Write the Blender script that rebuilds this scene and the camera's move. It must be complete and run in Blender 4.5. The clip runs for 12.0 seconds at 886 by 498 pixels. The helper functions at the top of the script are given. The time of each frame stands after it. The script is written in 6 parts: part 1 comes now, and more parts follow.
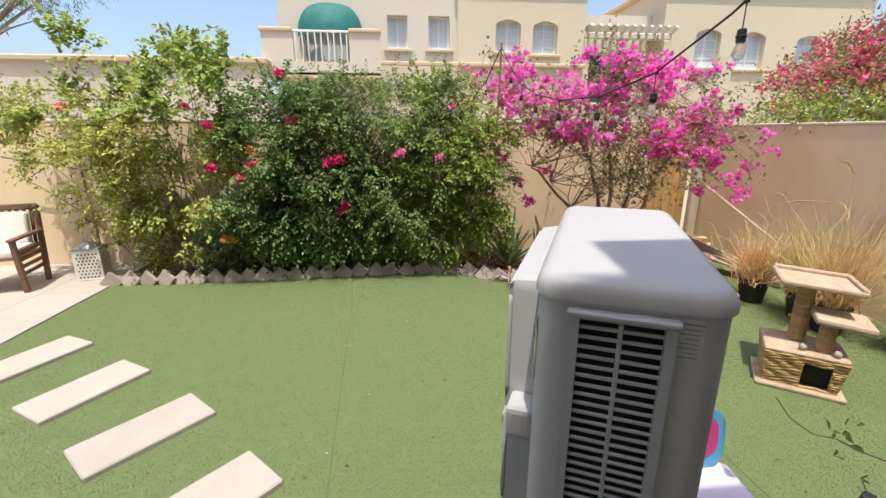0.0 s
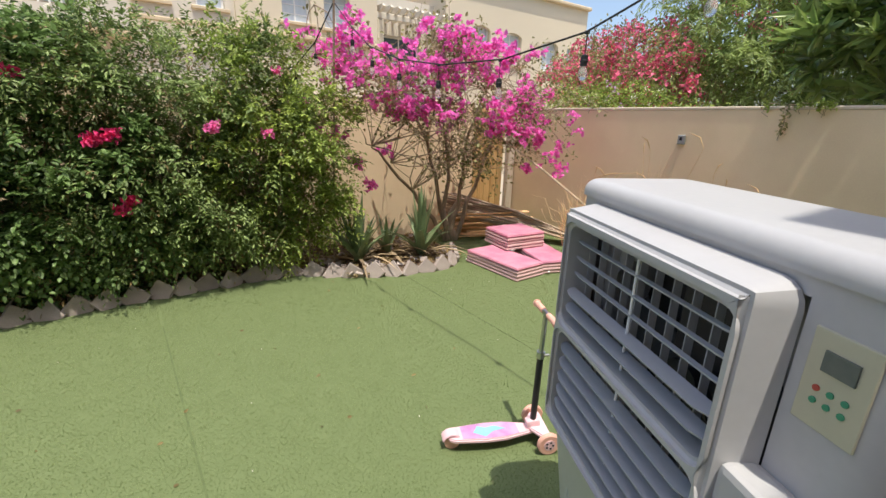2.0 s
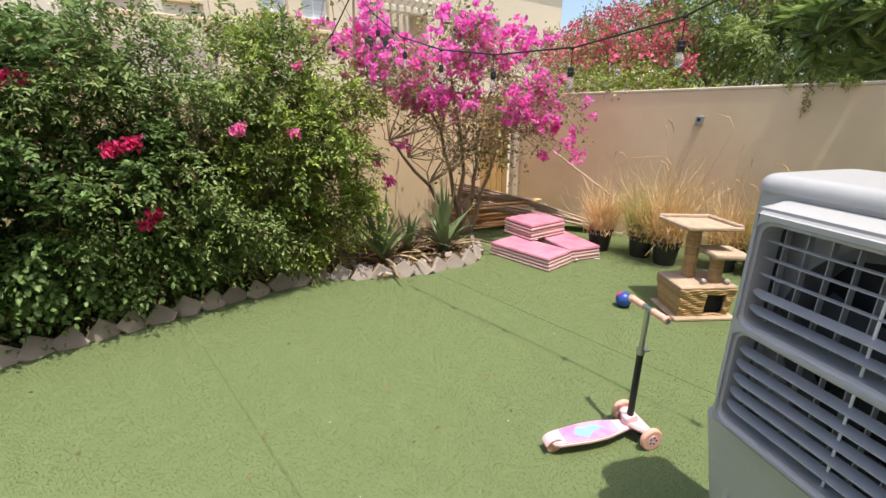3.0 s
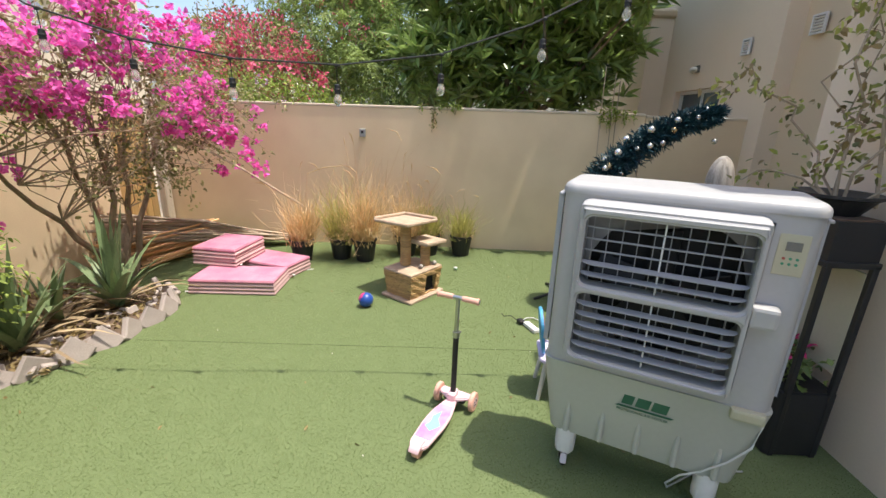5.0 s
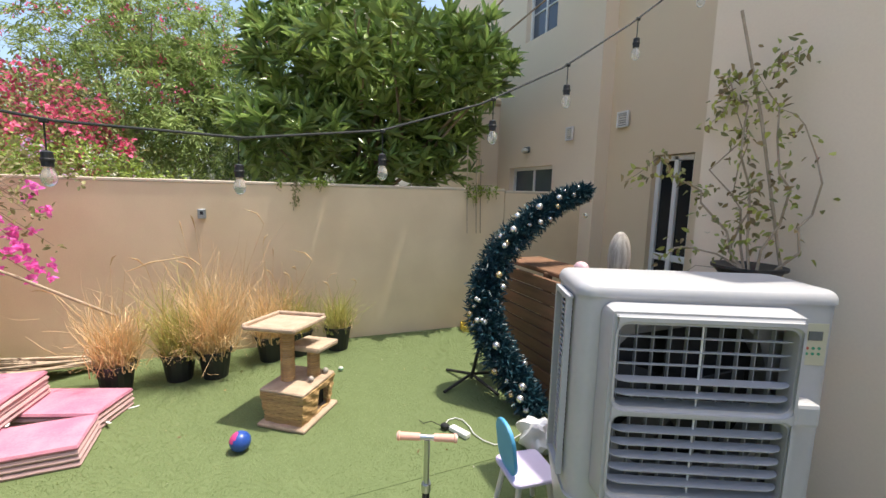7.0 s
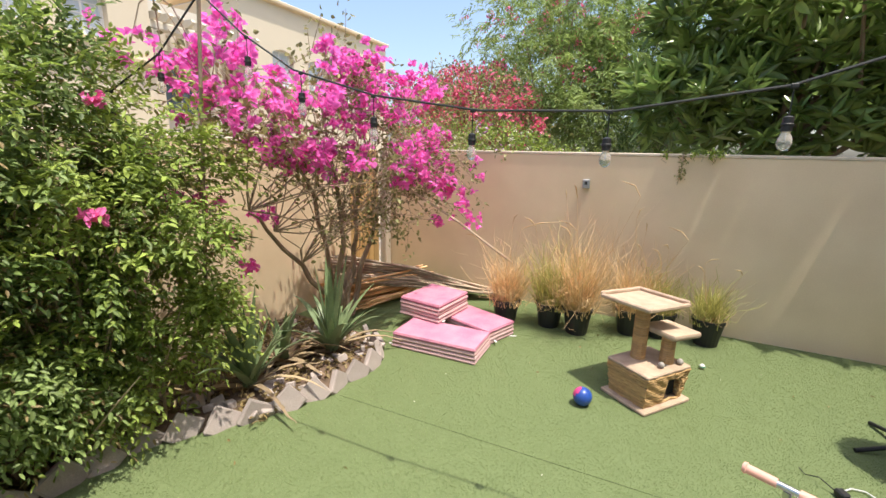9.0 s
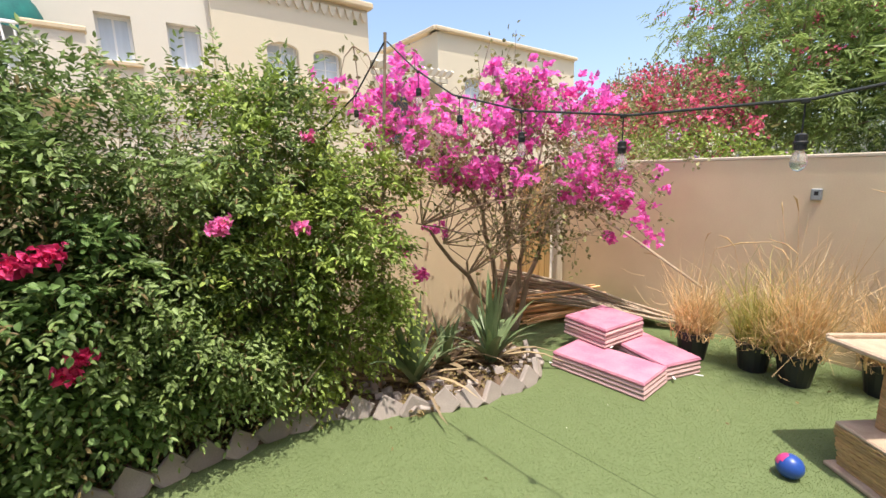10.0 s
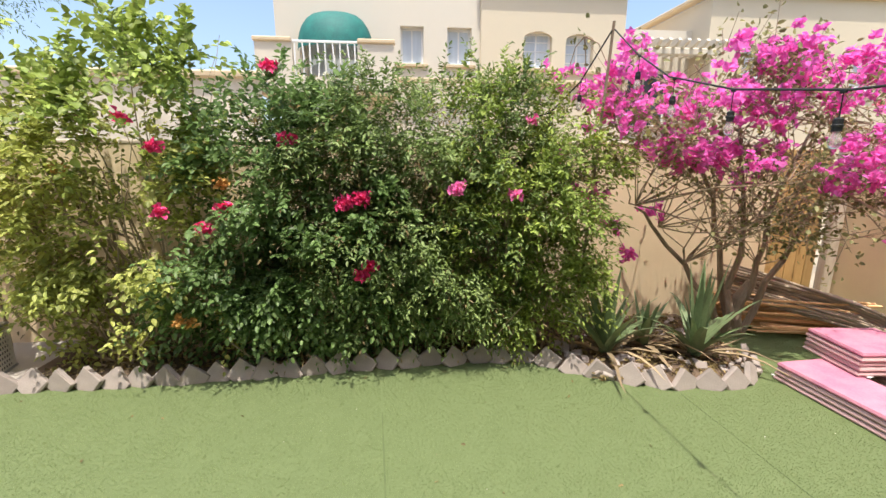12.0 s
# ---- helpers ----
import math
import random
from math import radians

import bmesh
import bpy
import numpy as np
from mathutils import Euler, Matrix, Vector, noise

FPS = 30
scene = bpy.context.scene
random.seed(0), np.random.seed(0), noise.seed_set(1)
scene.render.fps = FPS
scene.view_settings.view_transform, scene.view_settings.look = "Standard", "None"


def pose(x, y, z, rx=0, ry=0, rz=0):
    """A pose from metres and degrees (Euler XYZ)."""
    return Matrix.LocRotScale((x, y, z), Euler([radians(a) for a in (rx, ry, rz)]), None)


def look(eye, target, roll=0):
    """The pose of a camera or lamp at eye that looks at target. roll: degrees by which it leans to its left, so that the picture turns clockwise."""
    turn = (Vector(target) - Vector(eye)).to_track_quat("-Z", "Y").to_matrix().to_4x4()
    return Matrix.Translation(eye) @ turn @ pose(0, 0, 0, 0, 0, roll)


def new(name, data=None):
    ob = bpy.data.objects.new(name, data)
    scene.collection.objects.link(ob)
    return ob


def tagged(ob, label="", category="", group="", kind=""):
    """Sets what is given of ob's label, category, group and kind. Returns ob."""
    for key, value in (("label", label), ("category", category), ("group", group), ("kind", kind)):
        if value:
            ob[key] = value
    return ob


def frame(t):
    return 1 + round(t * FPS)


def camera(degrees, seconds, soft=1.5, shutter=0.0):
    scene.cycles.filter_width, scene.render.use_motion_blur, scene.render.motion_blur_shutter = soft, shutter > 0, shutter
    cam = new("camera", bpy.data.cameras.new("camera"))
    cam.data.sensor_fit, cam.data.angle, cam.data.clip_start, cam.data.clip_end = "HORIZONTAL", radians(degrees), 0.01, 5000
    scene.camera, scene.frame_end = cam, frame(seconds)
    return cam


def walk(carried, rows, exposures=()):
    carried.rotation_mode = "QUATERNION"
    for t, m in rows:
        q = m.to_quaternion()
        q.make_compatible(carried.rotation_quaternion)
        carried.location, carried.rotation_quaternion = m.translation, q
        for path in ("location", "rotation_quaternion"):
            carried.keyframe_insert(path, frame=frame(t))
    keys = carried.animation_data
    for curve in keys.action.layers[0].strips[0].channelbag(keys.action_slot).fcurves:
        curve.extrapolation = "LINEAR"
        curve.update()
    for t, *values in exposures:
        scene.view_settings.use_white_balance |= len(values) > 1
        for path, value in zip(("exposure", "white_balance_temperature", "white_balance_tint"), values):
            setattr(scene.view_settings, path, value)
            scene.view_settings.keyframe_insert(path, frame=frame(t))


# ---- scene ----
cam = camera(92.5, 12.0)
PATH = [
    (0, (1.103, 2.825, 1.741), (1.288, 4.743, 1.207), 0.0),
    (0.5, (1.158, 3.08, 1.759), (1.483, 5.001, 1.308), 0.2),
    (1, (1.109, 3.191, 1.719), (1.821, 4.998, 1.243), 1.9),
    (1.5, (0.814, 3.363, 1.675), (1.794, 5.018, 1.127), -1.1),
    (2, (0.657, 3.576, 1.619), (1.735, 5.158, 1.039), 1.7),
    (2.5, (0.457, 3.825, 1.641), (1.536, 5.394, 1.029), -0.9),
    (2.7, (0.366, 3.905, 1.648), (1.456, 5.463, 1.025), -0.7),
    (4.3, (0.058, 4.482, 1.665), (1.811, 5.22, 1.05), -1.9),
    (4.5, (0.045, 4.582, 1.675), (1.851, 5.185, 1.063), -1.0),
    (5, (-0.068, 4.884, 1.701), (1.843, 4.937, 1.112), 1.9),
    (5.5, (0.034, 5.087, 1.702), (1.942, 4.942, 1.122), 2.8),
    (6, (0.277, 5.246, 1.727), (2.2, 4.915, 1.289), 2.7),
    (6.5, (0.463, 5.387, 1.75), (2.318, 4.688, 1.484), 1.5),
    (6.7, (0.505, 5.434, 1.766), (2.319, 4.634, 1.507), 1.4),
    (8.3, (0.712, 5.38, 1.78), (2.634, 5.8, 1.42), -0.0),
    (8.5, (0.652, 5.361, 1.78), (2.522, 5.965, 1.411), -0.4),
    (9, (0.56, 5.324, 1.782), (2.293, 6.222, 1.344), 1.3),
    (9.5, (0.571, 5.278, 1.799), (2.091, 6.506, 1.376), -1.0),
    (10, (0.683, 5.168, 1.773), (1.88, 6.729, 1.409), -1.4),
    (10.5, (0.752, 5.077, 1.755), (1.799, 6.737, 1.371), -1.9),
    (11, (0.728, 4.927, 1.746), (1.602, 6.687, 1.375), -2.5),
    (11.5, (0.701, 4.752, 1.726), (1.296, 6.622, 1.342), 0.3),
    (12, (0.682, 4.633, 1.729), (0.887, 6.577, 1.307), -0.0),
]
walk(cam, [(t, look(eye, target, roll)) for t, eye, target, roll in PATH], [(0, 0.69), (0.6, 0.5), (1.5, 0.56), (2.7, 0.72), (4.5, 0.87), (6.5, 0.96), (9, 0.95), (12, 0.93)])

# ---- world, sun, exposure ----
SUN_TO = Vector((-0.045, -0.272, 1.0)).normalized()
world = bpy.data.worlds.new("sky_world")
scene.world = world
world.use_nodes = True
wn = world.node_tree.nodes
sky = wn.new("ShaderNodeTexSky")
sky.sky_type, sky.sun_disc = "NISHITA", False
sky.sun_elevation = math.asin(SUN_TO.z)
sky.sun_rotation = math.atan2(SUN_TO.x, SUN_TO.y)
sky.air_density, sky.dust_density, sky.ozone_density = 1.0, 3.2, 1.3
wn["Background"].inputs["Strength"].default_value = 0.152
world.node_tree.links.new(sky.outputs[0], wn["Background"].inputs[0])
sun = new("sun", bpy.data.lights.new("sun", "SUN"))
sun.data.energy, sun.data.angle, sun.data.color = 3.12, radians(0.5), (1.0, 0.935, 0.82)
sun.matrix_world = look((0, 0, 30), Vector((0, 0, 30)) - SUN_TO)


# ---- materials ----
def mat(name, a, b=None, rough=0.7, metal=0.0, scale=6.0, fine=80.0, bump=0.15, fine_mix=0.35, contrast=0.5, spec=0.5, stretch=(1, 1, 1), rand=0.0, trans=0.0, island=False, coat=0.0):
    """Two colours mixed by coarse and fine noise, with bump; rand varies by object or island."""
    m = bpy.data.materials.new(name)
    m.use_nodes = True
    nt = m.node_tree
    n, l = nt.nodes, nt.links
    p = n["Principled BSDF"]
    b = b or tuple(c * 0.8 for c in a)
    tc = n.new("ShaderNodeTexCoord")
    mp = n.new("ShaderNodeMapping")
    mp.inputs["Scale"].default_value = stretch
    l.new(tc.outputs["Object"], mp.inputs[0])
    n1, n2 = n.new("ShaderNodeTexNoise"), n.new("ShaderNodeTexNoise")
    n1.inputs["Scale"].default_value, n2.inputs["Scale"].default_value = scale, fine
    n1.inputs["Detail"].default_value, n2.inputs["Detail"].default_value = 5, 3
    l.new(mp.outputs[0], n1.inputs["Vector"]), l.new(mp.outputs[0], n2.inputs["Vector"])
    mx = n.new("ShaderNodeMix")
    mx.inputs[0].default_value = fine_mix
    l.new(n1.outputs[0], mx.inputs[2]), l.new(n2.outputs[0], mx.inputs[3])
    ramp = n.new("ShaderNodeValToRGB")
    e = ramp.color_ramp.elements
    e[0].position, e[1].position = 0.5 - contrast * 0.4, 0.5 + contrast * 0.4
    e[0].color, e[1].color = (*b, 1), (*a, 1)
    l.new(mx.outputs[0], ramp.inputs[0])
    col = ramp.outputs[0]
    if rand:
        src = n.new("ShaderNodeNewGeometry").outputs["Random Per Island"] if island else n.new("ShaderNodeObjectInfo").outputs["Random"]
        mr = n.new("ShaderNodeMapRange")
        mr.inputs[3].default_value, mr.inputs[4].default_value = 1 - rand, 1 + rand
        l.new(src, mr.inputs[0])
        hs = n.new("ShaderNodeHueSaturation")
        l.new(mr.outputs[0], hs.inputs["Value"]), l.new(col, hs.inputs["Color"])
        col = hs.outputs[0]
    l.new(col, p.inputs["Base Color"])
    p.inputs["Roughness"].default_value, p.inputs["Metallic"].default_value = rough, metal
    p.inputs["Specular IOR Level"].default_value = spec
    p.inputs["Coat Weight"].default_value = coat
    if bump:
        bp = n.new("ShaderNodeBump")
        bp.inputs["Strength"].default_value, bp.inputs["Distance"].default_value = bump, 0.01
        l.new(mx.outputs[0], bp.inputs["Height"]), l.new(bp.outputs[0], p.inputs["Normal"])
    if trans:
        tr = n.new("ShaderNodeBsdfTranslucent")
        l.new(col, tr.inputs[0])
        ms = n.new("ShaderNodeMixShader")
        ms.inputs[0].default_value = trans
        l.new(p.outputs[0], ms.inputs[1]), l.new(tr.outputs[0], ms.inputs[2])
        l.new(ms.outputs[0], n["Material Output"].inputs[0])
    return m


def leafmat(name, a, b, rough=0.5, trans=0.38, rand=0.4, spec=0.38):
    return mat(name, a, b, rough=rough, spec=spec, scale=1.3, fine=9, bump=0, fine_mix=0.4, contrast=0.45, trans=trans, rand=rand, island=True)


M = {
    "turf": mat("turf_backing", (0.140, 0.182, 0.074), (0.115, 0.153, 0.058), rough=0.9, scale=9, fine=60, bump=0.1),
    "blade": mat("turf_blade", (0.270, 0.335, 0.145), (0.195, 0.252, 0.100), rough=0.7, scale=11, fine=55, bump=0, fine_mix=0.5, contrast=0.5, rand=0.22, island=True, trans=0.65),
    "seam": mat("turf_joint_shadow", (0.115, 0.155, 0.058), (0.07, 0.10, 0.036), rough=0.95, scale=14, fine=120),
    "wall": mat("render_wall", (0.82, 0.665, 0.455), (0.68, 0.535, 0.35), rough=0.9, scale=1.6, fine=90, bump=0.25, fine_mix=0.3),
    "wall_cap": mat("wall_cap", (0.66, 0.57, 0.45), (0.55, 0.46, 0.35), rough=0.9, scale=2, fine=60),
    "house": mat("house_render", (0.84, 0.715, 0.555), (0.77, 0.65, 0.505), rough=0.9, scale=0.7, fine=70, bump=0.15),
    # darker than house, on the recess wall and the neighbour's side return
    "house_d": mat("house_render_darker", (0.74, 0.61, 0.43), (0.68, 0.555, 0.39), rough=0.9, scale=0.7, fine=70, bump=0.15),
    "villa": mat("villa_render", (0.64, 0.56, 0.42), (0.60, 0.52, 0.39), rough=0.9, scale=0.5, fine=40, bump=0.1),
    "villa_l": mat("villa_render_light", (0.64, 0.59, 0.50), (0.60, 0.55, 0.46), rough=0.9, scale=0.5, fine=40, bump=0.1),
    "trim": mat("stone_trim", (0.60, 0.49, 0.33), (0.54, 0.43, 0.29), rough=0.85, scale=3, fine=40),
    "white": mat("white_paint", (0.8, 0.8, 0.79), (0.74, 0.74, 0.73), rough=0.45, scale=4, fine=50, bump=0.05),
    "glass": mat("window_glass", (0.10, 0.12, 0.15), (0.06, 0.08, 0.10), rough=0.12, scale=0.8, fine=3, bump=0, spec=0.45),
    # opaque near-black in place of clear glass before an unlit room
    "pane_unlit": mat("unlit_pane", (0.022, 0.024, 0.028), (0.015, 0.016, 0.02), rough=0.15, scale=0.8, fine=3, bump=0, spec=0.3),
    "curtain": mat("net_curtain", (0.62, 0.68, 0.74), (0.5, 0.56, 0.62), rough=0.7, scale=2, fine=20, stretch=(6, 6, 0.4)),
    # near-black that paints in the shade of unlit insides
    "dark": mat("unlit_interior", (0.03, 0.03, 0.032), (0.018, 0.018, 0.02), rough=0.8),
    "paving": mat("cream_paving", (0.45, 0.405, 0.36), (0.39, 0.35, 0.31), rough=0.8, scale=3, fine=70, bump=0.1, rand=0.06),
    "sand": mat("outer_ground", (0.42, 0.36, 0.28), (0.34, 0.29, 0.22), rough=0.95, scale=0.4, fine=12),
    "soil": mat("bed_soil", (0.17, 0.115, 0.075), (0.09, 0.06, 0.04), rough=0.95, scale=14, fine=90, bump=0.8),
    "block": mat("concrete_block", (0.40, 0.34, 0.305), (0.28, 0.24, 0.215), rough=0.95, scale=9, fine=120, bump=0.5, rand=0.16),
    "cooler": mat("cooler_plastic", (0.47, 0.468, 0.475), (0.42, 0.418, 0.425), rough=0.42, scale=2.5, fine=45, bump=0.04),
    "tank": mat("cooler_tank", (0.49, 0.50, 0.455), (0.44, 0.45, 0.405), rough=0.45, scale=2.5, fine=45, bump=0.04),
    "louver": mat("louver_plastic", (0.42, 0.425, 0.45), (0.37, 0.375, 0.40), rough=0.5, scale=4, fine=60, bump=0.03),
    "vane": mat("vane_plastic", (0.40, 0.40, 0.42), (0.34, 0.34, 0.36), rough=0.5, bump=0.02),
    # grey lowered for the unlit fan housing; also the hood's rim line
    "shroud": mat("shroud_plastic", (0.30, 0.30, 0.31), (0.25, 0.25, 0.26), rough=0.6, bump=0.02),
    "panel": mat("control_panel", (0.52, 0.50, 0.37), (0.47, 0.45, 0.33), rough=0.4, scale=5, fine=60, bump=0.02),
    "lcd": mat("lcd_glass", (0.16, 0.17, 0.16), (0.11, 0.12, 0.115), rough=0.2, bump=0),
    "btn_green": mat("button_green", (0.05, 0.30, 0.17), rough=0.4, bump=0),
    "btn_red": mat("button_red", (0.45, 0.07, 0.05), rough=0.4, bump=0),
    "ink_green": mat("print_green", (0.02, 0.13, 0.07), rough=0.5, bump=0),
    "ink": mat("print_dark", (0.22, 0.22, 0.24), rough=0.6, bump=0),
    "sticker": mat("silver_sticker", (0.50, 0.50, 0.50), (0.46, 0.46, 0.46), rough=0.5, bump=0.02),
    "metal": mat("steel", (0.62, 0.62, 0.62), (0.5, 0.5, 0.5), rough=0.3, metal=1.0, bump=0.03),
    "black": mat("black_plastic", (0.022, 0.022, 0.024), (0.014, 0.014, 0.015), rough=0.5, scale=6, fine=60, bump=0.06),
    "rubber": mat("black_rubber", (0.03, 0.03, 0.03), (0.02, 0.02, 0.02), rough=0.8),
    "wood": mat("teak", (0.22, 0.12, 0.065), (0.13, 0.07, 0.04), rough=0.6, scale=3, fine=30, stretch=(1, 1, 9), bump=0.3, rand=0.2),
    "gatewood": mat("gate_wood", (0.52, 0.35, 0.15), (0.42, 0.26, 0.10), rough=0.65, scale=4, fine=40, stretch=(8, 8, 0.6), bump=0.3, rand=0.15),
    "palewood": mat("weathered_post", (0.62, 0.55, 0.45), (0.42, 0.35, 0.27), rough=0.85, scale=5, fine=40, stretch=(5, 5, 0.8), bump=0.4),
    "crate": mat("crate_wood", (0.22, 0.115, 0.06), (0.12, 0.06, 0.035), rough=0.7, scale=3, fine=30, stretch=(1, 8, 8), bump=0.3, rand=0.25),
    "bark": mat("bark", (0.40, 0.31, 0.22), (0.20, 0.15, 0.105), rough=0.95, scale=12, fine=70, stretch=(1, 1, 0.3), bump=0.7),
    "twig": mat("twig", (0.46, 0.37, 0.26), (0.28, 0.21, 0.14), rough=0.9, scale=12, fine=70, bump=0.3),
    "bamboo": mat("bamboo_cane", (0.88, 0.57, 0.29), (0.62, 0.37, 0.17), rough=0.6, scale=5, fine=30, bump=0.2, rand=0.45),
    "canegrey": mat("old_cane", (0.58, 0.47, 0.35), (0.36, 0.27, 0.19), rough=0.8, scale=7, fine=40, bump=0.3, rand=0.3),
    "foam": mat("pink_foam", (0.62, 0.26, 0.34), (0.45, 0.165, 0.26), rough=0.9, scale=5, fine=60, bump=0.3, contrast=0.3, fine_mix=0.25),
    "foam_pale": mat("pale_foam", (0.62, 0.41, 0.41), (0.53, 0.34, 0.34), rough=0.9, scale=7, fine=160, bump=0.3),
    "plush": mat("beige_plush", (0.55, 0.42, 0.31), (0.36, 0.26, 0.18), rough=0.95, scale=12, fine=190, bump=0.6),
    "sisal": mat("sisal_rope", (0.60, 0.40, 0.19), (0.40, 0.24, 0.10), rough=0.9, scale=30, fine=160, stretch=(1, 1, 3), bump=0.9, rand=0.18),
    "pink": mat("pink_plastic", (0.80, 0.55, 0.58), (0.74, 0.48, 0.52), rough=0.4, bump=0.02),
    "peach": mat("peach_grip", (0.80, 0.45, 0.35), (0.74, 0.39, 0.30), rough=0.6, bump=0.1),
    "deck": mat("printed_deck", (0.66, 0.36, 0.54), (0.46, 0.20, 0.44), rough=0.5, scale=9, fine=24, bump=0.03, contrast=0.25),
    "deck_blue": mat("deck_print_blue", (0.20, 0.48, 0.72), (0.32, 0.62, 0.80), rough=0.5, bump=0),
    "blue": mat("blue_plastic", (0.03, 0.10, 0.42), (0.02, 0.06, 0.28), rough=0.35, bump=0.03),
    "skyblue": mat("blue_chair_back", (0.10, 0.40, 0.68), (0.08, 0.33, 0.58), rough=0.5, bump=0.03),
    "lilac": mat("lilac_seat", (0.68, 0.62, 0.80), (0.62, 0.56, 0.74), rough=0.5, bump=0.03),
    "magenta": mat("magenta_print", (0.62, 0.06, 0.24), rough=0.4, bump=0.02),
    "cable": mat("black_cable", (0.02, 0.022, 0.02), rough=0.6, bump=0),
    "cable_w": mat("white_cable", (0.72, 0.72, 0.70), rough=0.5, bump=0),
    "cloth": mat("cushion_cloth", (0.76, 0.74, 0.70), (0.68, 0.66, 0.62), rough=0.95, scale=8, fine=120, bump=0.3),
    "stripe": mat("grey_weave", (0.46, 0.42, 0.37), (0.25, 0.22, 0.2), rough=0.9, scale=3, fine=30, stretch=(14, 14, 0.3), contrast=0.2, bump=0.3),
    "tin": mat("lantern_tin", (0.42, 0.44, 0.45), (0.3, 0.31, 0.32), rough=0.45, metal=0.6, scale=20, fine=90, bump=0.1),
    "awning": mat("green_awning", (0.01, 0.17, 0.145), (0.005, 0.09, 0.085), rough=0.7, scale=5, fine=30),
    "yellow": mat("yellow_rope", (0.62, 0.45, 0.04), (0.5, 0.34, 0.03), rough=0.8, bump=0.3),
    "silver": mat("bauble_silver", (0.72, 0.72, 0.70), (0.6, 0.6, 0.58), rough=0.22, metal=0.75, bump=0.02, rand=0.15),
    "gold": mat("bauble_gold", (0.66, 0.52, 0.30), (0.55, 0.42, 0.22), rough=0.25, metal=0.75, bump=0.02),
    "ceramic": mat("white_ceramic", (0.74, 0.71, 0.65), (0.66, 0.63, 0.57), rough=0.5, bump=0.05),
    # plants
    "leaf_mid": leafmat("leaf_mid_green", (0.285, 0.37, 0.12), (0.115, 0.18, 0.053), trans=0.32),
    "leaf_dark": leafmat("leaf_dark_green", (0.20, 0.30, 0.095), (0.10, 0.175, 0.055), trans=0.38, rough=0.45),
    "leaf_light": leafmat("leaf_light_green", (0.39, 0.47, 0.10), (0.17, 0.25, 0.05), trans=0.33),
    "leaf_yellow": leafmat("leaf_yellow_green", (0.55, 0.55, 0.15), (0.29, 0.35, 0.09), trans=0.45),
    "leaf_boug": leafmat("leaf_dull_green", (0.34, 0.33, 0.14), (0.2, 0.21, 0.08)),
    "leaf_dry": leafmat("leaf_dry", (0.36, 0.27, 0.12), (0.2, 0.15, 0.07)),
    "leaf_plum": leafmat("leaf_frangipani", (0.33, 0.44, 0.125), (0.13, 0.22, 0.06), rough=0.3, trans=0.3, spec=0.6),
    "leaf_feather": leafmat("leaf_feathery", (0.33, 0.42, 0.13), (0.19, 0.27, 0.08)),
    "needle": leafmat("tinsel_needle", (0.022, 0.075, 0.092), (0.011, 0.042, 0.06), rough=0.35, trans=0.0),
    "bract": leafmat("bract_magenta", (0.95, 0.27, 0.70), (0.90, 0.17, 0.62), trans=0.6, rand=0.2),
    "bract_red": leafmat("bract_red", (0.84, 0.19, 0.32), (0.70, 0.11, 0.23), trans=0.3, rand=0.25),
    "rose": leafmat("petal_rose", (0.95, 0.10, 0.32), (0.85, 0.06, 0.24), trans=0.35, rand=0.2),
    "petal_pink": leafmat("petal_pink", (0.95, 0.25, 0.58), (0.88, 0.17, 0.48), trans=0.35, rand=0.2),
    "petal_peach": leafmat("petal_peach", (0.78, 0.45, 0.15), (0.66, 0.33, 0.1), trans=0.25, rand=0.15),
    "petal_white": leafmat("petal_white", (0.8, 0.78, 0.68), (0.7, 0.68, 0.56), trans=0.25, rand=0.1),
    "petal_lilac": leafmat("petal_lilac", (0.62, 0.40, 0.62), (0.5, 0.28, 0.5), trans=0.25, rand=0.1),
    "straw": leafmat("dry_straw", (0.87, 0.66, 0.38), (0.64, 0.43, 0.21), trans=0.3, rand=0.3),
    "straw_green": leafmat("green_straw", (0.60, 0.54, 0.19), (0.42, 0.42, 0.12), trans=0.3, rand=0.3),
    "aloe": mat("aloe_leaf", (0.205, 0.275, 0.135), (0.12, 0.17, 0.075), rough=0.45, scale=5, fine=40, bump=0.1, rand=0.25),
    "aloe_dry": mat("aloe_dry_leaf", (0.38, 0.29, 0.17), (0.24, 0.17, 0.1), rough=0.8, scale=5, fine=40, bump=0.2, rand=0.25),
}


def bulb_glass():
    m = bpy.data.materials.new("bulb_glass")
    m.use_nodes = True
    p = m.node_tree.nodes["Principled BSDF"]
    p.inputs["Base Color"].default_value = (0.95, 0.93, 0.88, 1)
    p.inputs["Roughness"].default_value = 0.12
    p.inputs["Transmission Weight"].default_value = 0.75
    p.inputs["IOR"].default_value = 1.2
    return m


M["bulb"] = bulb_glass()

# ---- mesh helpers ----
def thing(name, at, rz=0.0, label="", category="", group="", kind="", rx=0.0, ry=0.0):
    ob = new(name)
    ob.empty_display_size = 0.05
    ob.matrix_world = pose(*at, rx, ry, rz)
    return tagged(ob, label, category, group, kind)


def part(name, bm, material, parent=None, label="", smooth=False):
    """Link a bmesh or a mesh as one object under parent."""
    if isinstance(bm, bmesh.types.BMesh):
        me = bpy.data.meshes.new(name)
        bmesh.ops.recalc_face_normals(bm, faces=bm.faces)
        bm.to_mesh(me)
        bm.free()
    else:
        me = bm
    if not me.materials:
        me.materials.append(M[material])
    if smooth:
        me.polygons.foreach_set("use_smooth", [True] * len(me.polygons))
        me.set_sharp_from_angle(angle=radians(38))
    ob = new(name, me)
    if parent:
        ob.parent = parent
    return tagged(ob, label)


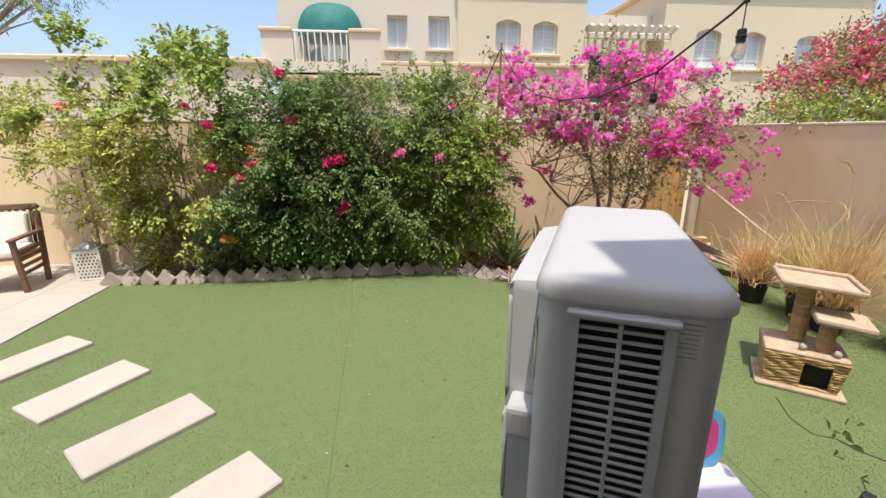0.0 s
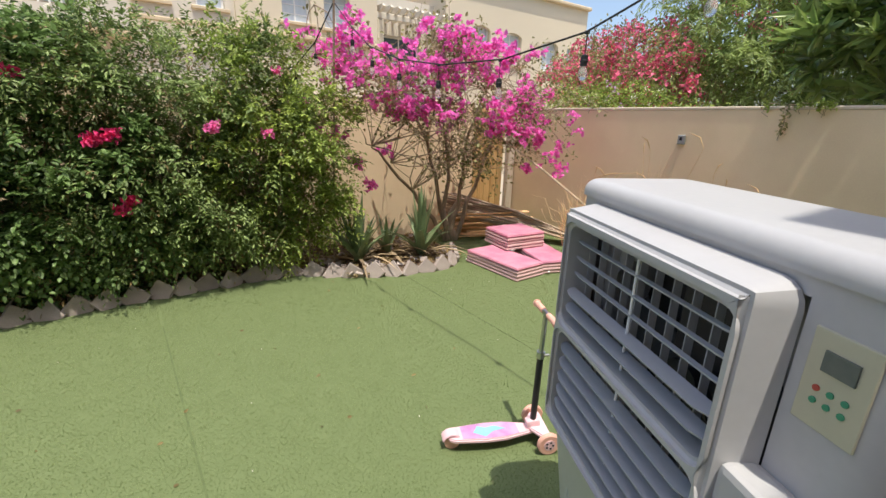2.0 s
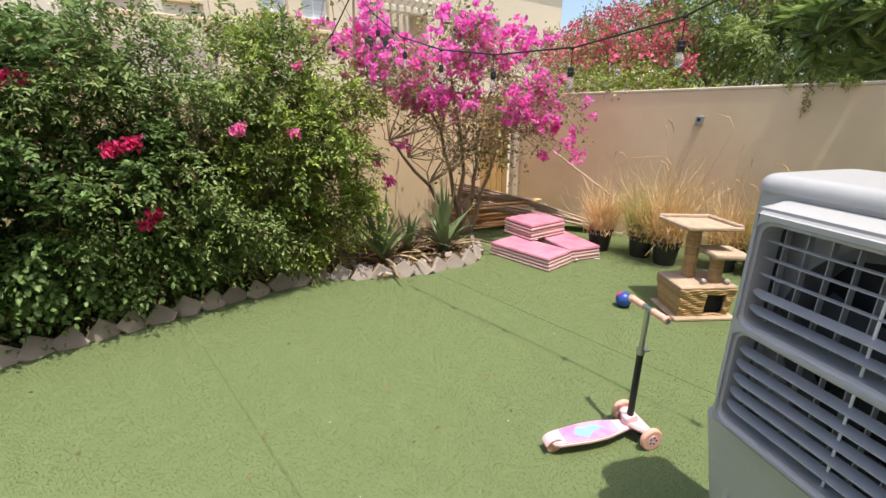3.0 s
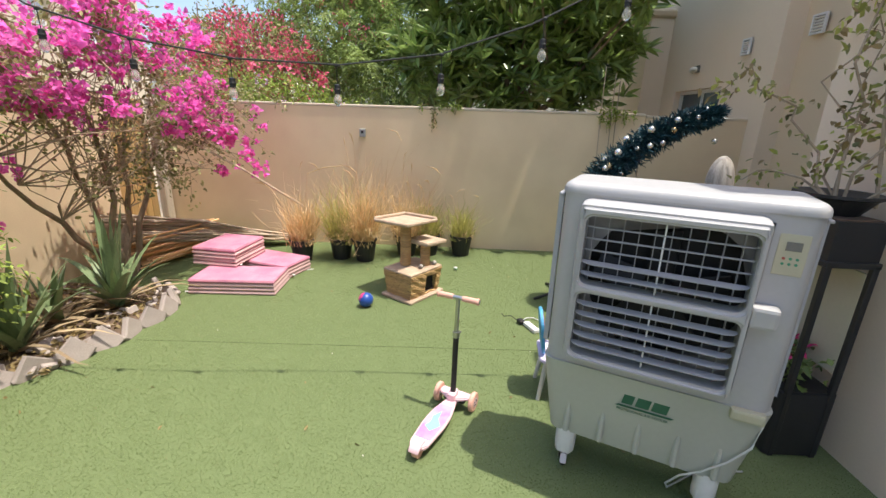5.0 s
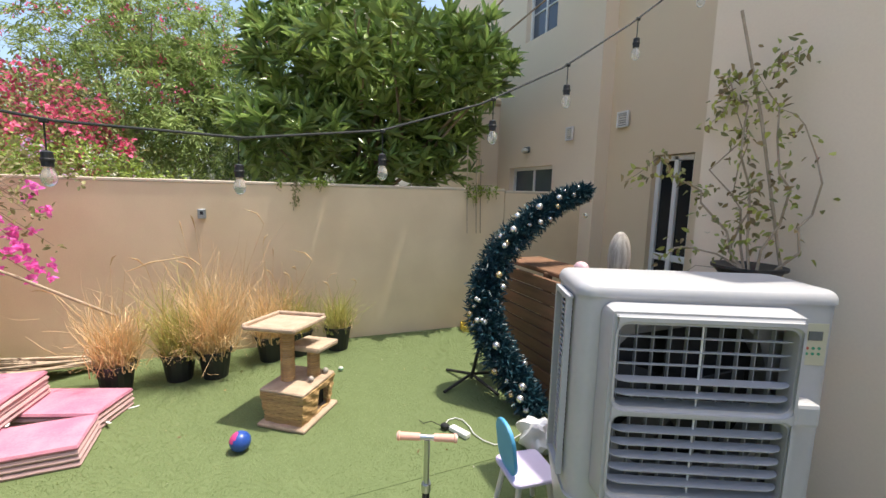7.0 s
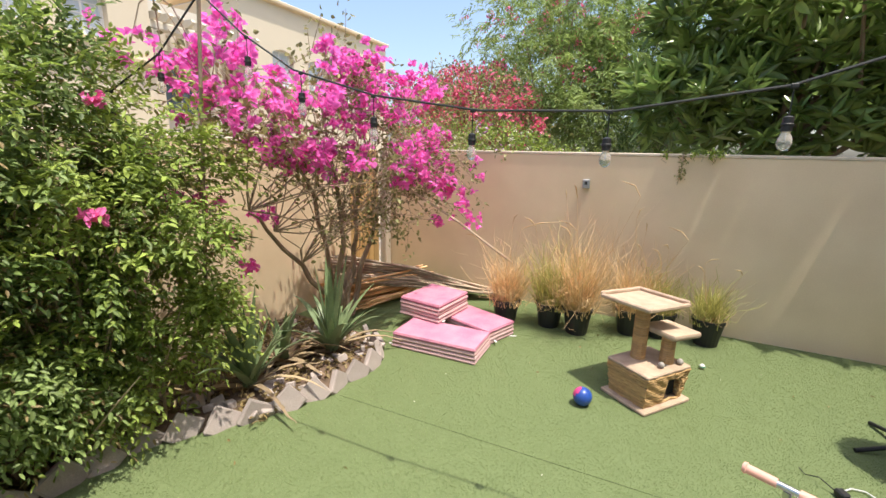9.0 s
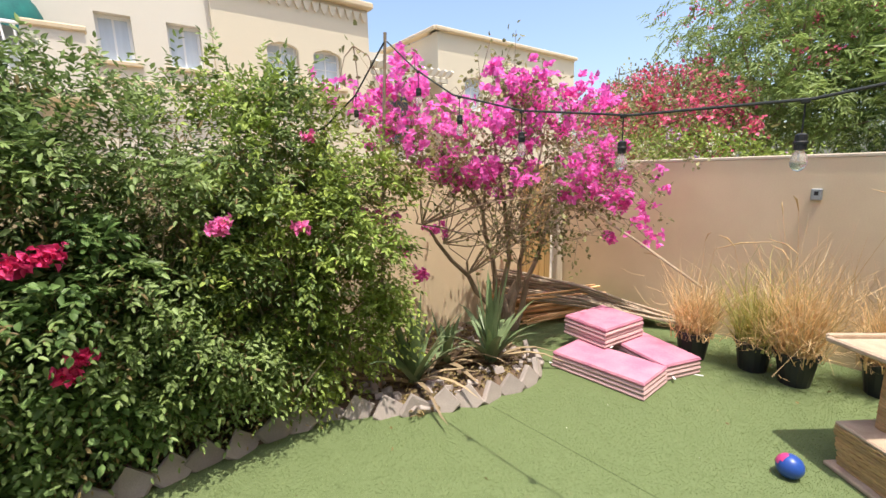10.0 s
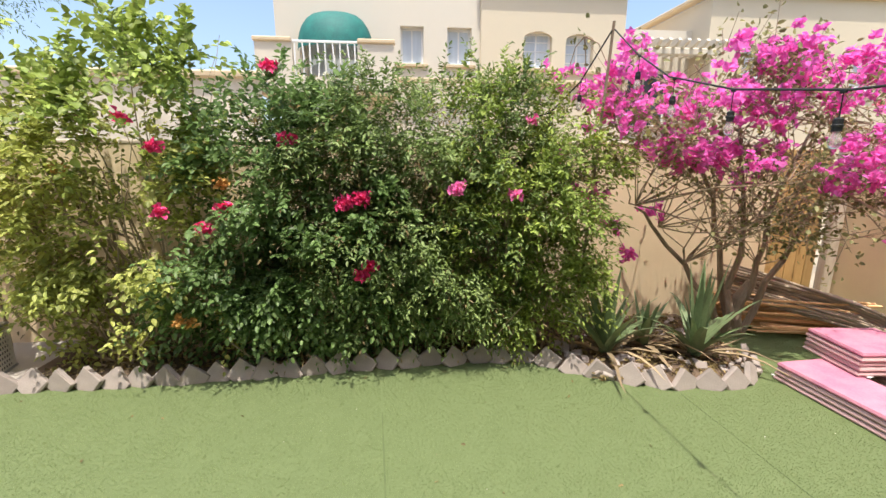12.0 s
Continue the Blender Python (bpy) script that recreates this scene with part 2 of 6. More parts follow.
def box(size, at=(0, 0, 0), bevel=0.0, rot=None, bm=None, seg=1):
    """A box, bevelled, its centre at at; rot in degrees."""
    src = bmesh.new()
    bmesh.ops.create_cube(src, size=1)
    bmesh.ops.scale(src, vec=size, verts=src.verts)
    if bevel:
        bmesh.ops.bevel(src, geom=list(src.edges), offset=bevel, segments=seg, affect="EDGES", profile=0.6)
    m = pose(*at, *(rot or (0, 0, 0)))
    bmesh.ops.transform(src, matrix=m, verts=src.verts)
    return merge(bm, src)


def merge(bm, src):
    if bm is None:
        return src
    me = bpy.data.meshes.new("tmp")
    src.to_mesh(me)
    src.free()
    bm.from_mesh(me)
    bpy.data.meshes.remove(me)
    return bm


def tube(points, radii, seg=8, bm=None, cap=True):
    """A tube along points; radii a number or one for each point."""
    bm = bm or bmesh.new()
    pts = [Vector(p) for p in points]
    if isinstance(radii, (int, float)):
        radii = [radii] * len(pts)
    rings, up = [], Vector((0.31, 0.17, 0.93))
    for i, p in enumerate(pts):
        d = (pts[min(i + 1, len(pts) - 1)] - pts[max(i - 1, 0)]).normalized()
        s = d.cross(up)
        if s.length < 0.05:
            s = d.cross(Vector((1, 0, 0)))
        s.normalize()
        t = s.cross(d)
        rings.append([bm.verts.new(p + (s * math.cos(a) + t * math.sin(a)) * radii[i]) for a in (2 * math.pi * k / seg for k in range(seg))])
    for a, b in zip(rings, rings[1:]):
        for k in range(seg):
            bm.faces.new((a[k], a[(k + 1) % seg], b[(k + 1) % seg], b[k]))
    if cap:
        bm.faces.new(rings[0][::-1]), bm.faces.new(rings[-1])
    return bm


def lathe(profile, seg=24, bm=None, at=(0, 0, 0)):
    """A body of revolution about z from (radius, height) pairs."""
    bm = bm or bmesh.new()
    rings = [[bm.verts.new((at[0] + r * math.cos(2 * math.pi * k / seg), at[1] + r * math.sin(2 * math.pi * k / seg), at[2] + z)) for k in range(seg)] for r, z in profile]
    for a, b in zip(rings, rings[1:]):
        for k in range(seg):
            bm.faces.new((a[k], a[(k + 1) % seg], b[(k + 1) % seg], b[k]))
    if profile[0][0] > 1e-4:
        bm.faces.new(rings[0][::-1])
    if profile[-1][0] > 1e-4:
        bm.faces.new(rings[-1])
    return bm


def prism(outline, z0, z1, bm=None, m=None, bevel=0.0):
    """A flat shape from (x, y) pairs, from z0 to z1, then moved by m."""
    src = bmesh.new()
    f = src.faces.new([src.verts.new((x, y, z0)) for x, y in outline])
    r = bmesh.ops.extrude_face_region(src, geom=[f])
    bmesh.ops.translate(src, vec=(0, 0, z1 - z0), verts=[v for v in r["geom"] if isinstance(v, bmesh.types.BMVert)])
    if bevel:
        bmesh.ops.bevel(src, geom=list(src.edges), offset=bevel, segments=2, affect="EDGES")
    if m:
        bmesh.ops.transform(src, matrix=m, verts=src.verts)
    return merge(bm, src)


def ball(r, at=(0, 0, 0), seg=12, bm=None, scale=(1, 1, 1)):
    src = bmesh.new()
    bmesh.ops.create_uvsphere(src, u_segments=seg, v_segments=max(6, seg * 2 // 3), radius=r)
    bmesh.ops.scale(src, vec=scale, verts=src.verts)
    bmesh.ops.translate(src, vec=at, verts=src.verts)
    return merge(bm, src)


def rounded(w, h, r, n=5):
    """Outline of a rounded rectangle about the origin."""
    out = []
    for cx, cy, a0 in ((w / 2 - r, h / 2 - r, 0), (-w / 2 + r, h / 2 - r, 90), (-w / 2 + r, -h / 2 + r, 180), (w / 2 - r, -h / 2 + r, 270)):
        out += [(cx + r * math.cos(radians(a0 + 90 * k / n)), cy + r * math.sin(radians(a0 + 90 * k / n))) for k in range(n + 1)]
    return out


def arrays_mesh(name, verts, faces):
    """A mesh from a float array (n, 3) and a face array (m, k)."""
    me = bpy.data.meshes.new(name)
    verts, faces = np.asarray(verts, np.float32), np.asarray(faces, np.int32)
    m, k = faces.shape
    me.vertices.add(len(verts)), me.loops.add(m * k), me.polygons.add(m)
    me.vertices.foreach_set("co", verts.ravel())
    me.loops.foreach_set("vertex_index", faces.ravel())
    me.polygons.foreach_set("loop_start", np.arange(0, m * k, k, dtype=np.int32))
    me.polygons.foreach_set("loop_total", np.full(m, k, dtype=np.int32))
    me.update(calc_edges=True)
    return me


def unit(a):
    return a / np.maximum(np.linalg.norm(a, axis=1, keepdims=True), 1e-6)


def leaf_mesh(name, at, d, side, up, ln, wd, fold, curl):
    """Leaves of six points each: a foot, two shoulders on either side and a tip, folded along the midrib."""
    n = len(at)
    a = at + d * ln * 0.3 - up * ln * curl * 0.1
    b = at + d * ln * 0.68 - up * ln * curl * 0.5
    lift = up * wd * fold
    v = np.stack([at, a - side * wd * 0.47 + lift, b - side * wd * 0.40 + lift * 0.8, at + d * ln - up * ln * curl, b + side * wd * 0.40 + lift * 0.8, a + side * wd * 0.47 + lift], 1).reshape(-1, 3)
    i = np.arange(n)[:, None] * 6
    return arrays_mesh(name, v, np.concatenate([i + [0, 3, 2, 1], i + [0, 5, 4, 3]], 1).reshape(-1, 4))


def leaves(name, at, way, length, width, rng, fold=0.25, spread=0.5, curl=0.15):
    """Loose leaves at places at, pointing about way."""
    n = len(at)
    d = unit(way + rng.normal(0, spread, (n, 3)))
    s = unit(np.cross(d, unit(rng.normal(0, 1, (n, 3)) + np.array([0, 0, 1.2]))))
    ln = (length * rng.uniform(0.65, 1.3, n))[:, None]
    wd = (width * rng.uniform(0.7, 1.25, n))[:, None]
    return leaf_mesh(name, at, d, s, np.cross(s, d), ln, wd, fold, curl)


def sprays(name, at, way, length, pairs, size, broad, rng, droop=0.3, splay=0.8, fold=0.22):
    """Leafy twigs: leaves stand alternately along a drooping rib, with one at the tip."""
    m, k = len(at), pairs * 2 + 1
    d = unit(way)
    s = unit(np.cross(d, np.array([0, 0, 1.0]) + rng.normal(0, 0.45, (m, 3))))
    L = (length * rng.uniform(0.6, 1.25, m))[:, None]
    t = (np.arange(k) + 1.0) / k
    sgn = np.where(np.arange(k) % 2 == 0, 1.0, -1.0)
    sgn[-1] = 0.0
    rep = lambda a: np.repeat(a, k, 0)
    tt, ss = np.tile(t, m)[:, None], np.tile(sgn, m)[:, None]
    D, S, LL = rep(d), rep(s), rep(L)
    fall = np.array([0, 0, -1.0])
    p = rep(at) + D * LL * tt + fall * LL * droop * tt ** 2 + rng.normal(0, size * 0.08, (m * k, 3))
    rib = unit(D + fall * 2 * droop * tt)
    lead = unit(rib * (0.65 + 0.3 * (ss == 0)) + S * ss * splay + rng.normal(0, 0.22, (m * k, 3)))
    side = unit(np.cross(lead, np.cross(S, rib) * 0.5 + np.array([0, -0.15, 0.8]) + rng.normal(0, 0.35, (m * k, 3))))
    ln = size * rng.uniform(0.7, 1.2, (m * k, 1)) * (1.0 - 0.25 * np.abs(tt - 0.55))
    return leaf_mesh(name, p, lead, side, np.cross(side, lead), ln, ln * broad * rng.uniform(0.8, 1.15, (m * k, 1)), fold, 0.16)


def strands(name, base, way, length, width, rng, droop=0.3, n=4, kink=0.0):
    """Grass blades: ribbons of n pieces that bend down; kink bends them unevenly."""
    m = len(base)
    way = unit(way)
    side = unit(np.cross(way, np.array([0.0, 0, 1.0]) + rng.normal(0, 0.3, (m, 3))))
    flat = unit(way * np.array([1, 1, 0]) + rng.normal(0, 0.05, (m, 3)))
    ln = length * rng.uniform(0.55, 1.15, m)
    vs, off = [], np.zeros((m, 3))
    for k in range(n + 1):
        t = k / n
        if k > 1:
            off = off + rng.normal(0, 1, (m, 3)) * (ln * kink / n * (1 + 3 * (rng.uniform(0, 1, m) < 0.15)))[:, None]
        p = base + way * (ln * t)[:, None] + off + (flat * 0.7 - np.array([0, 0, 1.0])) * (ln * droop * t * t * rng.uniform(0.9, 1.1, m))[:, None]
        p[:, 2] = np.maximum(p[:, 2], 0.02)
        w = width * (1 - 0.85 * t) / 2
        vs += [p - side * w, p + side * w]
    v = np.stack(vs, 1).reshape(-1, 3)
    i = np.arange(m)[:, None] * (2 * n + 2)
    return arrays_mesh(name, v, np.concatenate([i + [2 * k, 2 * k + 1, 2 * k + 3, 2 * k + 2] for k in range(n)], 1).reshape(-1, 4))


def walling(x0, x1, z0, z1, thick, openings, bm=None, m=None):
    """A wall in the x-z plane, its front at y = 0 and its body behind it, with rectangular openings (x0, x1, z0, z1)."""
    src = bmesh.new()
    xs = sorted({x0, x1, *[o[0] for o in openings], *[o[1] for o in openings]})
    zs = sorted({z0, z1, *[o[2] for o in openings], *[o[3] for o in openings]})
    inside = lambda x, z: any(o[0] < x < o[1] and o[2] < z < o[3] for o in openings)
    solid = {(i, j): not inside((xs[i] + xs[i + 1]) / 2, (zs[j] + zs[j + 1]) / 2) for i in range(len(xs) - 1) for j in range(len(zs) - 1)}
    vert = {}

    def v(i, j, y):
        if (i, j, y) not in vert:
            vert[i, j, y] = src.verts.new((xs[i], y, zs[j]))
        return vert[i, j, y]

    for (i, j), s in solid.items():
        if not s:
            continue
        src.faces.new((v(i, j, 0), v(i + 1, j, 0), v(i + 1, j + 1, 0), v(i, j + 1, 0)))
        src.faces.new((v(i, j, thick), v(i, j + 1, thick), v(i + 1, j + 1, thick), v(i + 1, j, thick)))
        for di, dj, a, b in ((-1, 0, (i, j), (i, j + 1)), (1, 0, (i + 1, j), (i + 1, j + 1)), (0, -1, (i, j), (i + 1, j)), (0, 1, (i, j + 1), (i + 1, j + 1))):
            if not solid.get((i + di, j + dj), False):
                src.faces.new((v(*a, 0), v(*b, 0), v(*b, thick), v(*a, thick)))
    if m:
        bmesh.ops.transform(src, matrix=m, verts=src.verts)
    return merge(bm, src)

# ---- ground ----
EAST, NORTH, WALL_H = 5.547, 8.8, 1.8
part("ground", prism([(-400, -400), (400, -400), (400, 400), (-400, 400)], -0.3, -0.06), "sand", None, smooth=False)
tagged(bpy.data.objects["ground"], "pale sandy ground round the gardens", "ground", "", "structure")
bed_edge = [(-2.3, 7.86), (-1.2, 7.85), (-0.4, 7.89), (0.4, 7.95), (1.0, 7.96), (1.72, 7.96), (2.03, 7.75), (2.38, 7.52), (2.78, 7.38), (3.25, 7.35), (3.52, 7.48), (3.68, 7.8), (3.72, 8.8)]
lawn = part("lawn", prism([(-2.3, 1.0), (EAST, 1.0), (EAST, NORTH), (3.72, NORTH)] + bed_edge[::-1][1:], -0.05, 0.0), "turf")
tagged(lawn, "green artificial turf lawn with faint seams", "lawn", "", "structure")
bed = part("planting_bed", prism(bed_edge + [(-2.3, NORTH)], -0.05, 0.03), "soil")
tagged(bed, "brown soil bed littered with dry leaves under the hedge", "soil", "", "structure")
terrace = thing("terrace", (0, 0, 0), 0, "cream stone paved terrace beside the lawn", "paving", "", "structure")
part("sub_base", prism([(-9, 0.9), (-2.31, 0.9), (-2.31, NORTH), (-9, NORTH)], -0.05, 0.0), "paving", terrace)


def turf_blades():
    rng = np.random.default_rng(3)
    n = 800000
    p = np.stack([rng.uniform(-2.28, EAST - 0.01, n), rng.uniform(2.2, 8.75, n), np.zeros(n)], 1)
    ex = np.array([e[0] for e in bed_edge[:-1]] + [9.0])
    ey = np.array([e[1] for e in bed_edge[:-1]] + [8.8])
    keep = (p[:, 1] < np.interp(p[:, 0], ex, ey) - 0.01) | (p[:, 0] > 3.74)
    # thinner where the seams of the rolls run
    seam = (np.abs(p[:, 0] - 0.59 + 0.056 * (p[:, 1] - 6.4)) < 0.009) | (np.abs(p[:, 0] - 2.82 + 0.04 * (p[:, 1] - 5.6)) < 0.006)
    p = p[keep & ~(seam & (rng.uniform(0, 1, n) < 0.75))]
    n = len(p)
    swirl = np.sin(p[:, 0] * 9 + 2 * np.sin(p[:, 1] * 5)) + np.sin(p[:, 1] * 12 + 2 * np.sin(p[:, 0] * 7))
    lean = np.stack([rng.normal(0.1, 0.8, n) + 0.35 * swirl, rng.normal(-0.15, 0.8, n) - 0.3 * swirl, np.ones(n)], 1)
    d = unit(lean)
    s = unit(np.cross(d, rng.normal(0, 1, (n, 3)))) * 0.0017
    h = rng.uniform(0.004, 0.009, n)[:, None]
    v = np.stack([p - s, p + s, p + d * h], 1).reshape(-1, 3)
    ob = part("turf_blades", arrays_mesh("turf_blades", v, np.arange(3 * n).reshape(-1, 3)), "blade")
    tagged(ob, "short green plastic blades of the turf", "turf", "", "stuff")


turf_blades()
# a strip along each joint, coloured dark for its shadow line
for x, y, lean, w in ((0.59, 6.4, -0.056, 0.011), (2.82, 5.6, -0.04, 0.007)):
    part("seam", prism([(x + lean * (v - y) + sg * w / 2, v) for v, sg in ((2.2, -1), (2.2, 1), (7.3, 1), (7.3, -1))], 0.0005, 0.0025), "seam", lawn, "joint between two rolls of turf with its shadow line painted in")

# ---- garden walls ----
def wall_thing(name, label, x0, x1, h, thick, m, mat_name="wall", openings=(), cap=True):
    w = thing(name, (0, 0, 0), 0, label, "wall", "", "structure")
    w.matrix_world = m
    part("wall_body", walling(x0, x1, -0.05, h, thick, list(openings)), mat_name, w)
    if cap:
        part("coping", box((x1 - x0, thick + 0.012, 0.035), ((x0 + x1) / 2, thick / 2, h + 0.0175), 0.008), "wall_cap", w, "pale rounded coping")
    return w


east = wall_thing("wall_east", "tan rendered garden wall with a pale coping", -8.85, -2.575, WALL_H, 0.2, pose(EAST, 0, 0, 0, 0, -90))
wall_thing("wall_east_end", "tan rendered garden wall beside the neighbour's house", -2.56, -1.15, WALL_H - 0.02, 0.2, pose(EAST + 0.01, 0, 0, 0, 0, -90))
wall_thing("wall_north", "sunlit tan rendered garden wall behind the hedge", -9.0, 4.72, 1.85, 0.2, pose(0, NORTH, 0))
wall_thing("wall_west", "plain tan rendered wall closing the terrace", 0.9, NORTH, 1.85, 0.2, pose(-9.0, 0, 0, 0, 0, 90))

gate = thing("garden_gate", (4.72, NORTH + 0.03, 0), 0, "honey-coloured wooden plank gate in the wall corner", "gate", "", "structure")
for k in range(5):
    part("plank", box((0.118, 0.03, 1.78), (0.07 + k * 0.122, 0, 0.92), 0.006), "gatewood", gate)
part("rail", box((0.62, 0.03, 0.09), (0.32, 0.03, 0.45), 0.006), "gatewood", gate)
part("rail", box((0.62, 0.03, 0.09), (0.32, 0.03, 1.5), 0.006), "gatewood", gate)
part("post", box((0.13, 0.1, 1.86), (0.735, -0.045, 0.9), 0.01), "palewood", gate, "peeling whitewashed timber post")
part("post", box((0.02, 0.02, 1.8), (0.815, -0.03, 0.9), 0.004), "palewood", gate)

# ---- house at the camera's back ----
house = thing("house", (0, 0, 0), 0, "cream rendered villa wall with a projecting bay", "house", "", "structure")
part("bay_wall", walling(1.41, 2.61, -0.05, 5.45, 1.9, [], m=pose(0, 2.77, 0) @ Matrix.Diagonal((1, -1, 1, 1))), "house", house)
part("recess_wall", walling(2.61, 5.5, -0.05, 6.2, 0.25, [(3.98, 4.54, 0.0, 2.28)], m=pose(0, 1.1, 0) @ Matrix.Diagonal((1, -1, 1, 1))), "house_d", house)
# unseen upper wall and soffit, added to shade the cooler's south end
part("upper_storey", walling(-9.2, 1.4, 2.9, 7.85, 0.25, [], m=pose(0, 1.86, 0) @ Matrix.Diagonal((1, -1, 1, 1))), "house", house)
part("shade_soffit", box((10.6, 0.64, 0.2), (-3.9, 1.285, 3.0)), "house", house)
part("back_wall", walling(-9.2, 1.5, -0.05, 5.0, 0.25, [(-1.2, 0.9, 0.02, 2.2)], m=pose(0, 0.95, 0) @ Matrix.Diagonal((1, -1, 1, 1))), "house", house)
pd = thing("door_1", (3.98, 1.0, 0), 0, "white framed glazed door standing dark in the recess", "door", "", "structure")
for x in (0.03, 0.28, 0.53):
    part("door_frame", box((0.06, 0.07, 2.26), (x, 0, 1.13), 0.006), "white", pd)
part("door_head", box((0.56, 0.07, 0.06), (0.28, 0, 2.24), 0.006), "white", pd)
part("door_rail", box((0.5, 0.05, 0.08), (0.28, 0, 1.05), 0.006), "white", pd)
# panes and the sheet behind carry the unlit room's darkness as colour
part("pane", box((0.21, 0.012, 2.1), (0.155, -0.01, 1.15)), "pane_unlit", pd)
part("pane", box((0.21, 0.012, 2.1), (0.405, -0.01, 1.15)), "pane_unlit", pd)
part("unlit_room_sheet", box((0.6, 0.02, 2.3), (0.28, -0.2, 1.15)), "dark", pd)
pd2 = thing("door_2", (-0.15, 0.85, 0), 0, "white framed sliding patio door", "door", "", "structure")
for x in (-1.02, 0.0, 1.02):
    part("door_frame", box((0.06, 0.07, 2.17), (x, 0, 1.1), 0.006), "white", pd2)
part("pane", box((2.0, 0.012, 2.1), (0, -0.02, 1.1)), "glass", pd2)


def vent(at, w, h):
    v = thing("wall_vent", at, 0, "small white louvred wall vent", "vent", "wall vents")
    part("frame", walling(0, w, 0, h, 0.025, [(0.02, w - 0.02, 0.02, h - 0.02)]), "white", v)
    for k in range(5):
        part("slat", box((w - 0.03, 0.02, 0.018), (w / 2, 0.012, 0.04 + k * (h - 0.08) / 4), 0.002, (35, 0, 0)), "ceramic", v)
    # near-black sheet paints the shade between the slats
    part("backing", box((w - 0.02, 0.004, h - 0.02), (w / 2, 0.002, h / 2)), "dark", v)


vent((4.95, 1.13, 2.68), 0.19, 0.2)

# ---- neighbour's house ----
nb = thing("neighbour_house", (0, 0, 0), 0, "cream rendered two-storey neighbour villa", "house", "", "structure")
NY = 1.32
nwins = [(6.27, 7.58, 1.0, 2.24), (6.36, 7.24, 4.34, 5.7)]
part("side_wall", walling(5.3, 8.05, -0.05, 7.0, 0.3, nwins, m=pose(0, NY, 0) @ Matrix.Diagonal((1, -1, 1, 1))), "house", nb)
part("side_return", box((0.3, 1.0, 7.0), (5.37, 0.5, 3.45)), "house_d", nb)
part("front_block", box((3.2, 2.5, 3.5), (9.66, 0.45, 1.7)), "house", nb)
part("cornice", box((3.3, 2.6, 0.13), (9.66, 0.45, 3.5), 0.03), "trim", nb, "tan moulded cornice")
part("upper_block", box((3.2, 1.6, 3.4), (9.66, 0.2, 5.2)), "house", nb)


def window(parent, x0, x1, z0, z1, y, cols=2, rows=3, backing="glass", rev=1):
    """A white framed window with muntins in an opening whose front is at y; rev: 1 looks to -y, -1 to +y."""
    w = new("window")
    w.parent = parent
    w.matrix_basis = pose(0, y, 0) @ Matrix.Diagonal((1, rev, 1, 1))
    f = 0.05
    part("frame", walling(x0, x1, z0, z1, 0.06, [(x0 + f, x1 - f, z0 + f, z1 - f)], m=pose(0, 0.09, 0)), "white", w)
    part("pane", box((x1 - x0 - f, 0.01, z1 - z0 - f), ((x0 + x1) / 2, 0.13, (z0 + z1) / 2)), backing, w)
    bm = bmesh.new()
    for k in range(1, cols):
        box((0.035, 0.03, z1 - z0 - f), (x0 + (x1 - x0) * k / cols, 0.115, (z0 + z1) / 2), bm=bm)
    for k in range(1, rows):
        box((x1 - x0 - f, 0.02, 0.018), ((x0 + x1) / 2, 0.115, z0 + (z1 - z0) * k / rows), bm=bm)
    if cols > 1 or rows > 1:
        part("muntin", bm, "white", w)
    return w


for o in nwins:
    window(nb, *o, NY, 2, 1 if o[2] < 3 else 3, rev=-1)
lamp = thing("bulkhead_lamp", (7.02, NY, 2.53), 0, "grey oval bulkhead wall lamp", "lamp")
part("base", box((0.2, 0.03, 0.1), (0, 0.015, 0), 0.012), "lcd", lamp)
part("lens", ball(0.08, (0, 0.05, -0.01), 14, scale=(1.1, 0.6, 0.55)), "ceramic", lamp, smooth=True)
nv = vent((5.77, NY + 0.03, 2.575), 0.15, 0.19)

# ---- villa across the way ----
villa = thing("villa", (0, 0, 0), 0, "pale yellow two-storey villa with arched windows", "house")
VY = 15.4


def villa_block(name, x0, x1, top, y, wins, mat_name, depth=5.0, rows=4, arch=True, backing="curtain"):
    part(name, walling(x0, x1, -0.05, top, 0.3, wins, m=pose(0, y, 0)), mat_name, villa)
    part("side_wall", box((0.3, depth, top), (x0 + 0.15, y + depth / 2 + 0.3, top / 2 - 0.05)), mat_name, villa)
    part("side_wall", box((0.3, depth, top), (x1 - 0.15, y + depth / 2 + 0.3, top / 2 - 0.05)), mat_name, villa)
    part("roof", box((x1 - x0 - 0.6, depth, 0.2), ((x0 + x1) / 2, y + depth / 2 + 0.3, top - 0.4)), "trim", villa)
    for o in wins:
        w = window(villa, o[0], o[1], o[2], o[3], y + 0.08, 2, rows, backing)
        part("sill", box((o[1] - o[0] + 0.2, 0.14, 0.07), ((o[0] + o[1]) / 2, -0.09, o[2] - 0.04), 0.01), "trim", w)
        if arch:
            n, c = 8, (o[0] + o[1]) / 2
            half = (o[1] - o[0]) / 2
            for sgn in (-1, 1):
                pts = [(c + sgn * half, o[3] - 0.16), (c + sgn * half, o[3])] + [(c + sgn * half * k / n, o[3]) for k in (5, 2)] + [(c + sgn * half * math.sin(a), o[3] - 0.16 + 0.15 * math.cos(a)) for a in (0.35, 0.7, 1.05, 1.3)]
                part("arch", prism(pts, -0.1, 0.0, m=pose(0, -0.08, 0, 90, 0, 0)), mat_name, w)


